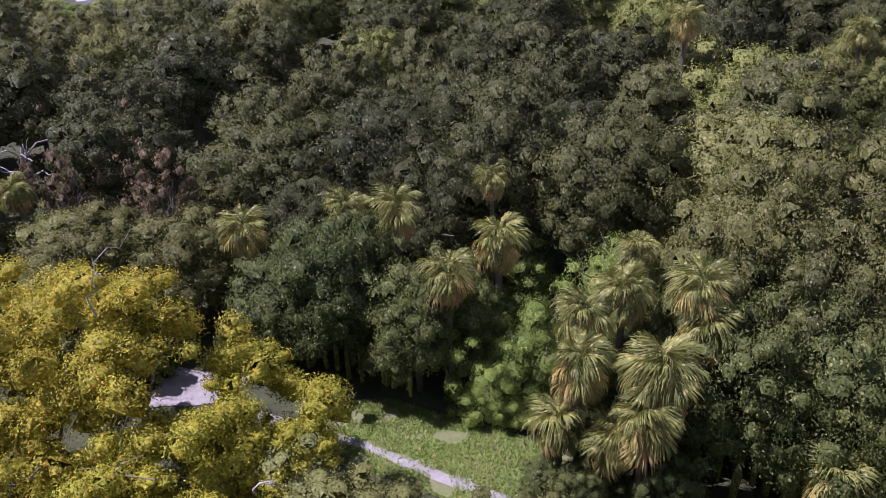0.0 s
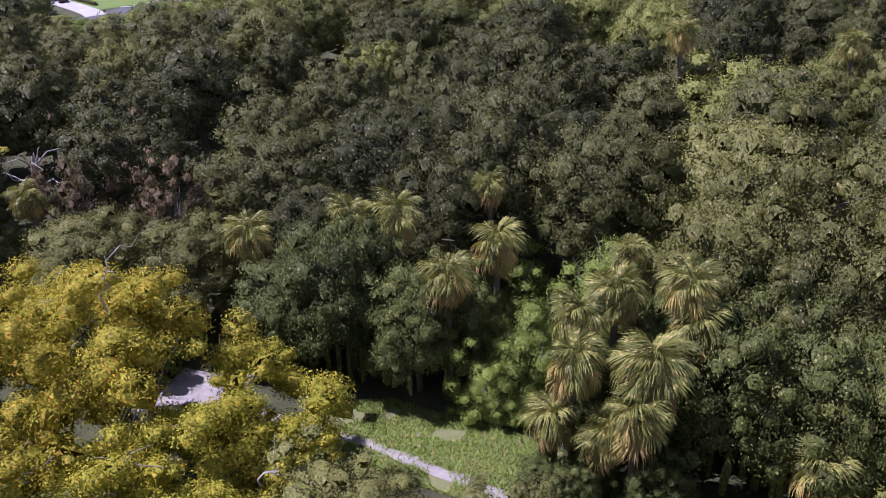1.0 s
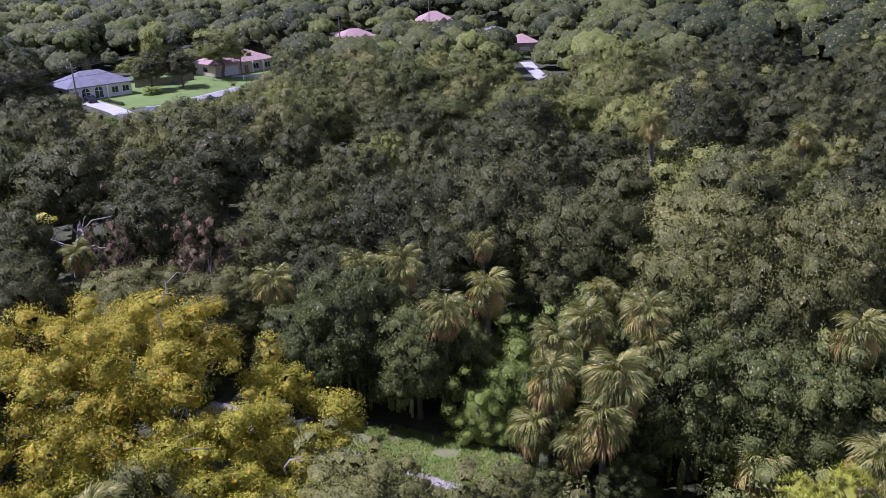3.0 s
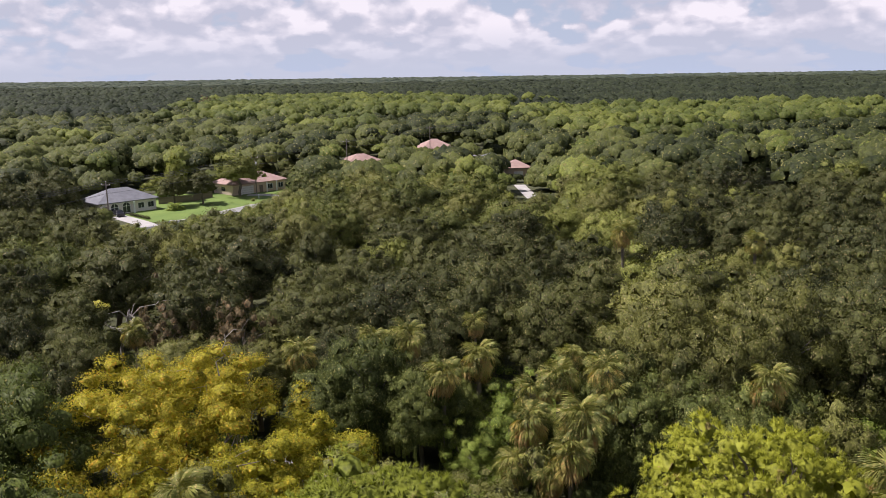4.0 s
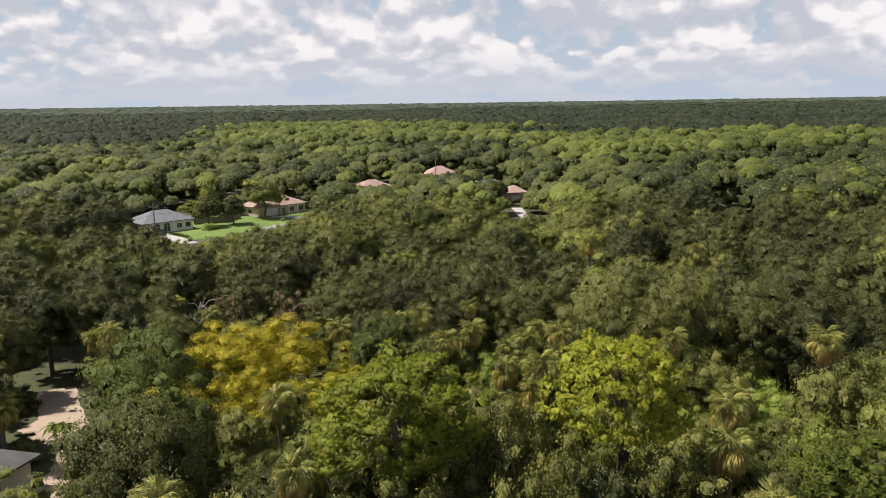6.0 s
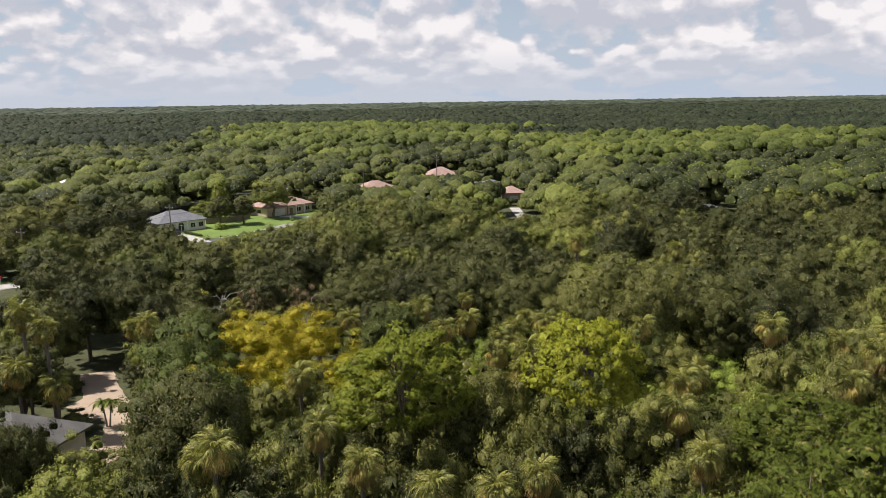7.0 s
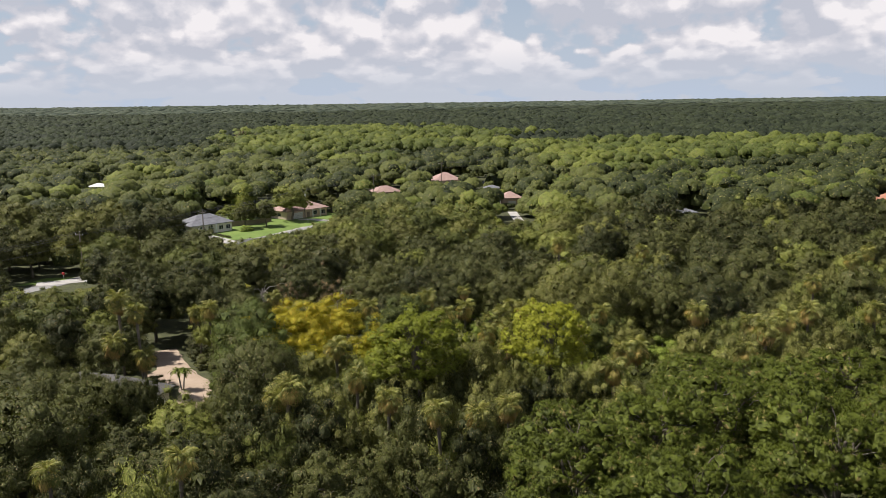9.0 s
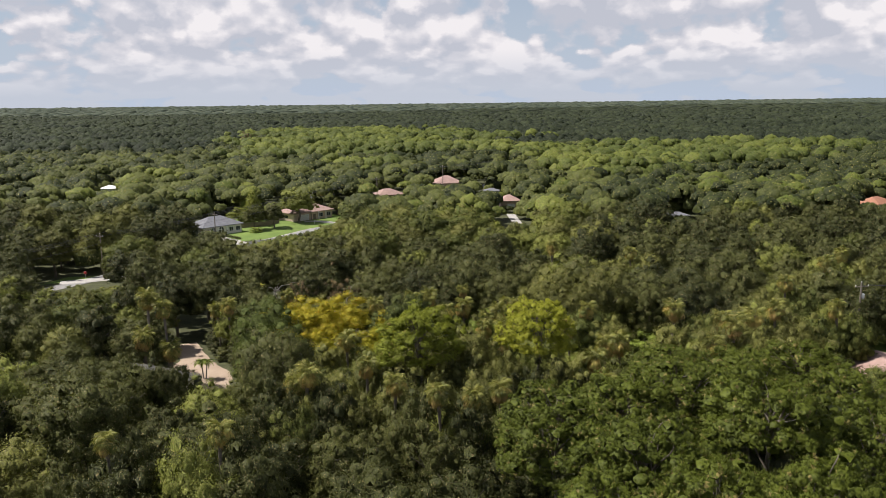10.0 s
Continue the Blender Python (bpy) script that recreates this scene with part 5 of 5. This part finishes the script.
# lone trees on the lawns
for kind, x, y, h, r in ((DARK_WIDE[0], -70.0, 182.0, 8.6, 3.9), (DARK_WIDE[1], -64.0, 186.5, 8.6, 3.9), (BRIGHT_WIDE[0], -68.3, 177.0, 2.2, 2.2), (OAK_WIDE[2], -57.5, 200.0, 12.8, 6.0), (VINE_FINE[0], -77.0, 196.0, 5.0, 2.4), (DARK_WIDE[2], -46.5, 221.0, 6.0, 4.4)):
    plant(kind, x, y, h, r, USED)

for k, (x, y, h, r) in enumerate(((-41.6, 40.6, 3.4, 1.8), (-39.2, 36.4, 3.0, 1.7), (-43.6, 44.8, 3.6, 1.8), (-49.8, 38.4, 3.6, 2.0), (-50.4, 34.4, 4.0, 2.2), (-36.0, 33.0, 4.4, 2.0), (-33.4, 28.6, 5.0, 2.0), (-44.0, 27.4, 2.4, 1.5))):
    plant(DARK_LOW[k % 2], x, y, h, r, USED, "dark leafy shrub at the edge of a driveway")
for k in range(8):
    plant(DARK_LOW[k % 2], -76.9 + 0.92 * k, 169.6 - 0.86 * k, 0.9, 0.62, USED, "small round clipped shrub beside a driveway")

# ---- the woods ----
def woods():
    """Fills the near woods with single trees, tall ones first, then low bushes in the gaps."""
    rng = np.random.default_rng(21)
    for tries, rmin, rmax, hmin, hmax, share, reach in ((9500, 3.5, 6.4, 9.0, 14.6, 0.80, 165), (1900, 2.6, 3.6, 3.2, 6.6, 0.80, 92), (900, 2.0, 2.8, 2.5, 4.5, 0.74, 60)):
        for _ in range(tries):
            y = -52 + (reach + 52) * rng.random()
            x = 1 + (rng.random() * 2 - 1) * (0.56 * (y + 99) + 9)
            u = rng.random()
            r, h = rmin + (rmax - rmin) * u, hmin + (hmax - hmin) * (0.65 * u + 0.35 * rng.random())
            h += 1.6 * noise.noise(Vector((x, y, 0)) * 0.03)
            if -27 < x < 21 and 12 < y < 47:
                h, r = min(h, 6.0), min(r, 2.8)
            if crowded(x, y, r, share):
                continue
            top = free_height(x, y, h, r)
            if top < 1.5:
                continue
            if top < h:
                r = max(1.8, r * max(0.55, top / h))
                h = top
            u = rng.random() + 0.5 * noise.noise(Vector((x, y, 7)) * 0.025)
            # dark copies below y = 4 put the foreground's shade into leaf colour
            if h < 6.5:
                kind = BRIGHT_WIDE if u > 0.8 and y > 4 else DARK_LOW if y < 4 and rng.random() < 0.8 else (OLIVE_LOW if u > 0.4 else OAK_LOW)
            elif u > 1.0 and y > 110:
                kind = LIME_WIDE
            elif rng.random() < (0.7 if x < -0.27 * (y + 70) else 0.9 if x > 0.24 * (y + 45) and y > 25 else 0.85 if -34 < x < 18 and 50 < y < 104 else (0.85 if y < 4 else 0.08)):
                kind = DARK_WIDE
            elif u > 0.58:
                kind = OLIVE_WIDE
            else:
                kind = OAK_WIDE
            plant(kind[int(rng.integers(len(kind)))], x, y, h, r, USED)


woods()


def stuff_trees(name, label, mat, xs, ys, hs, rs, lumps, leaves, size, tints, seed, fill=0.9):
    """Many trees as one body: domed crowns built of round lumps, with loose leaf sprays on them."""
    rng = np.random.default_rng(seed)
    n = len(xs)
    base, faces = ICO[1]
    m = len(base)
    r, h = rs[:, None], hs[:, None]
    deep = np.minimum(h * 0.62, r * (0.75 + 0.35 * rng.random((n, 1))))
    ground = far_rise(xs, ys)
    if lumps == 1:
        bx, by, bz, rad = xs[:, None], ys[:, None], h - deep + ground[:, None], r
        tall = deep / r
    else:
        k = np.arange(lumps)
        a = rng.random((n, 1)) * 6.283 + k * 2.39996 + rng.normal(size=(n, lumps)) * 0.2
        out = np.sqrt((k + 0.3) / lumps) * (0.86 + 0.20 * rng.random((n, lumps)))
        rad = r * (1.25 / math.sqrt(lumps) + 0.05) * (0.75 + 0.5 * rng.random((n, lumps)))
        reach = r - rad * 0.55
        bx, by = xs[:, None] + np.cos(a) * out * reach, ys[:, None] + np.sin(a) * out * reach
        dome_z = np.sqrt(np.clip(1 - 0.92 * out * out, 0.02, 1))
        bz = h - deep + (deep - rad * 0.6) * dome_z + ground[:, None] + rng.normal(size=(n, lumps)) * 0.05 * r
        tall = np.full((n, lumps), 1.0)
    blobs = np.stack([bx, by, bz, rad, tall], -1).reshape(-1, 5)
    c = len(blobs)
    flat = np.stack([np.ones(c), np.ones(c), blobs[:, 4]], 1)[:, None]
    jag = 1 + 0.13 * rng.normal(size=(c, m, 1))
    v = (blobs[:, None, :3] + base[None] * jag * flat * blobs[:, None, 3:4] * fill).reshape(-1, 3)
    f = (faces[None] + (np.arange(c) * m)[:, None, None]).reshape(-1, 3)
    heart = np.stack([xs, ys, hs - deep[:, 0] + ground - 0.2 * rs], 1)
    nor = np.broadcast_to(base[None], (c, m, 3)).reshape(-1, 3) + 0.22 * rng.normal(size=(c * m, 3))
    nor = unit(nor + 1.6 * unit(v - np.repeat(heart, lumps * m, 0)))
    tn = np.repeat(tints, lumps * m)
    if leaves:
        pick = np.repeat(np.arange(n) * lumps, leaves) + rng.integers(0, lumps, n * leaves)
        b = blobs[pick]
        d = unit(rng.normal(size=(len(b), 3)) + np.array([0, 0, 0.7]))
        pos = b[:, :3] + d * b[:, 3:4] * np.stack([np.ones(len(b)), np.ones(len(b)), b[:, 4]], 1) * (0.86 + 0.22 * rng.random((len(b), 1)))
        nn = unit(d + 0.6 * rng.normal(size=d.shape))
        t = unit(np.cross(nn, rng.normal(size=nn.shape)))
        w = np.cross(nn, t)
        ln = size * (0.6 + 0.8 * rng.random((len(b), 1)))
        lv = np.stack([pos + t * ln, pos - t * ln * 0.5 + w * ln * 0.5, pos - t * ln * 0.5 - w * ln * 0.5], 1).reshape(-1, 3)
        f = np.concatenate([f, np.arange(len(lv)).reshape(-1, 3) + len(v)])
        v, nor = np.concatenate([v, lv]), np.concatenate([nor, np.repeat(unit(d + 0.4 * nn + unit(pos - heart[np.repeat(np.arange(n), leaves)])), 3, 0)])
        tn = np.concatenate([tn, np.repeat(tints, leaves * 3)])
    me = mesh_from(name, v, f, mat, normals=nor)
    at = me.attributes.new("tint", "FLOAT", "POINT")
    at.data.foreach_set("value", tn.astype(np.float32))
    tagged(new(name, me), label, "woodland", kind="stuff")


def scatter(seed, y0, y1, gap, rmul, h0, h1, margin, checked=True, back=False):
    """Jittered places over a wedge of land ahead."""
    rng = np.random.default_rng(seed)
    out = []
    y = y0
    while y < y1:
        half = 0.57 * (y + 99) + margin
        x = -half + rng.random() * gap
        while x < half:
            px, py = x + rng.normal() * gap * 0.34, y + rng.normal() * gap * 0.38
            h = h0 + (h1 - h0) * rng.random() + 1.8 * noise.noise(Vector((px, py, 0)) * 0.012)
            r = gap * rmul * (0.55 + 0.95 * rng.random() ** 1.3)
            if checked:
                if py < 106 and crowded(px, py, r, 0.5):
                    h = 0
                else:
                    full = h
                    h = free_height(px, py, h, r)
                    if h < full:
                        r = min(r, 0.75 * h + 0.7)
            if h > 1.4:
                out.append((px, py, h, r, np.clip(0.45 + 1.1 * noise.noise(Vector((px, py, 3)) * 0.011) + 0.42 * rng.normal(), 0, 1)))
            x += gap
        y += gap * 0.9
    return np.array(out)


def pinewood(x, y):
    """Where pines stand in place of oaks: ragged stands."""
    out = []
    for px, py in zip(x, y):
        k = noise.noise(Vector((px, py, 1)) * 0.012) + 0.5 * noise.noise(Vector((px, py, 5)) * 0.035)
        a = 1 - math.hypot((px - 0.36 * py - 5) / (0.30 * py), (py - 375) / 120)
        b = 1 - math.hypot((px + 0.14 * py) / (0.22 * py), (py - 600) / 300)
        out.append(max(a, b) + 0.75 * k > 0.24)
    return np.array(out)


def cloud_shadowed(x, y):
    """Where the far woods are painted in cloud shadow, which begins nearer on the west side."""
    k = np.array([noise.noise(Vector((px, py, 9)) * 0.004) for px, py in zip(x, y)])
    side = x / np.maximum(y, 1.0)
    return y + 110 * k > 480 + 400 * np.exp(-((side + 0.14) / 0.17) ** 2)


mid = scatter(31, 166, 330, 8.6, 0.60, 9.0, 14.0, 22)
mid[:, 4] -= 0.6 * np.clip((mid[:, 0] - 0.20 * (mid[:, 1] + 45)) / 25, 0, 1)
mid[:, 4] = np.clip(mid[:, 4], 0, 1)
far = scatter(33, 330, 960, 10.0, 0.60, 10.0, 14.0, 30)
sel = pinewood(mid[:, 0], mid[:, 1])
sunny = np.random.default_rng(61).random(len(mid)) < 0.14
mid[sel, 2] += 2.5
stuff_trees("woodland", "closed green oak woodland round the houses", FAR, *mid[~sel & ~sunny, :4].T, 24, 330, 0.19, mid[~sel & ~sunny, 4], 30)
stuff_trees("woodland", "fresh green trees scattered through oak woodland", FARBRIGHT, *mid[~sel & sunny, :4].T, 20, 330, 0.19, mid[~sel & sunny, 4], 62)
low = scatter(43, 120, 400, 11.6, 0.36, 5.0, 8.0, 22)
low[:, 4] = np.clip(low[:, 4] - 0.6 * np.clip((low[:, 0] - 0.20 * (low[:, 1] + 45)) / 25, 0, 1), 0, 1)
stuff_trees("woodland", "lower green growth between taller oaks", FAR, *low[:, :4].T, 7, 60, 0.4, low[:, 4], 44)
pines, dark = pinewood(far[:, 0], far[:, 1]), cloud_shadowed(far[:, 0], far[:, 1])
far[pines, 2] += 3.0
far[:, 4] = np.clip(far[:, 4] - 0.15, 0, 1)
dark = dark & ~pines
rest = ~pines & ~dark
stuff_trees("woodland", "distant closed green woodland", FAR, *far[rest, :4].T, 8, 60, 0.5, far[rest, 4], 34)
both = np.concatenate([mid[sel], far[pines]])
stuff_trees("pinewood", "sunlit yellow-green pinewood rising over oaks", FARPINE, *both[:, :4].T, 9, 70, 0.5, both[:, 4], 35)
stuff_trees("woodland", "distant green woodland with a painted cloud shadow", SHADOWWOOD, *far[dark, :4].T, 3, 6, 0.9, far[dark, 4], 40)
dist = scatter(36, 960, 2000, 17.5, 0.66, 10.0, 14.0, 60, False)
stuff_trees("woodland", "far flat expanse of green woodland, cloud shadow painted in", SHADOWWOOD, *dist[:, :4].T, 1, 2, 2.0, dist[:, 4], 37)
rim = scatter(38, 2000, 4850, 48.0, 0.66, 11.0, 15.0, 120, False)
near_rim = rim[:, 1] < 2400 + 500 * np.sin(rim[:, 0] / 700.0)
stuff_trees("woodland", "woodland towards the horizon, cloud shadow painted in", SHADOWWOOD, *rim[near_rim, :4].T, 1, 0, 3.0, rim[near_rim, 4], 39)
stuff_trees("woodland", "woodland reaching the horizon, haze painted into its leaves", HAZEWOOD, *rim[~near_rim, :4].T, 1, 0, 3.0, rim[~near_rim, 4], 41)


# woods on every other side
def all_round():
    rng = np.random.default_rng(52)
    rows = []
    for x in np.arange(-170, 171, 11.0):
        for y in np.arange(-190, 90, 11.0):
            px, py = x + rng.normal() * 3, y + rng.normal() * 3
            if (py > -54 and abs(px - 1) < 0.56 * (py + 99) + 12) or free_height(px, py, 12.0) < 4:
                continue
            rows.append((px, py, 9 + 4.5 * rng.random(), 5.5 + 3 * rng.random(), rng.random()))
    return np.array(rows)


ring = all_round()
stuff_trees("woodland", "closed green woodland on every side", FAR, *ring[:, :4].T, 8, 24, 0.6, ring[:, 4], 53)


# ---- grass and low growth in the clearing ----
def sward():
    rng = np.random.default_rng(44)
    pts = []
    while len(pts) < 46000:
        x, y = rng.uniform(-11, 14), rng.uniform(23, 38)
        if inside(CLEARING, x, y) and not near_line([(-10, 34.5), (-5.5, 32.6), (-1.6, 30.4), (1.5, 28.7), (6, 25.5)], x, y, 0.5 * rng.random()):
            if noise.noise(Vector((x, y, 0)) * 0.5) > -0.36:
                pts.append((x, y, 0.03))
    p = np.array(pts)
    n = len(p)
    t = unit(rng.normal(size=(n, 3)) * 0.7 + np.array([0, 0, 1.0]))
    s = unit(np.cross(t, rng.normal(size=(n, 3)))) * 0.03
    ln = 0.10 + 0.16 * rng.random((n, 1))
    v = np.stack([p + t * ln, p + s, p - s], 1).reshape(-1, 3)
    tagged(new("grass", mesh_from("grass", v, np.arange(n * 3).reshape(-1, 3), GRASS, normals=np.repeat(unit(rng.normal(size=(n, 3)) * 0.4 + np.array([0, 0, 1.0])), 3, 0))), "rough green grass and weeds", "grass", kind="stuff")


sward()
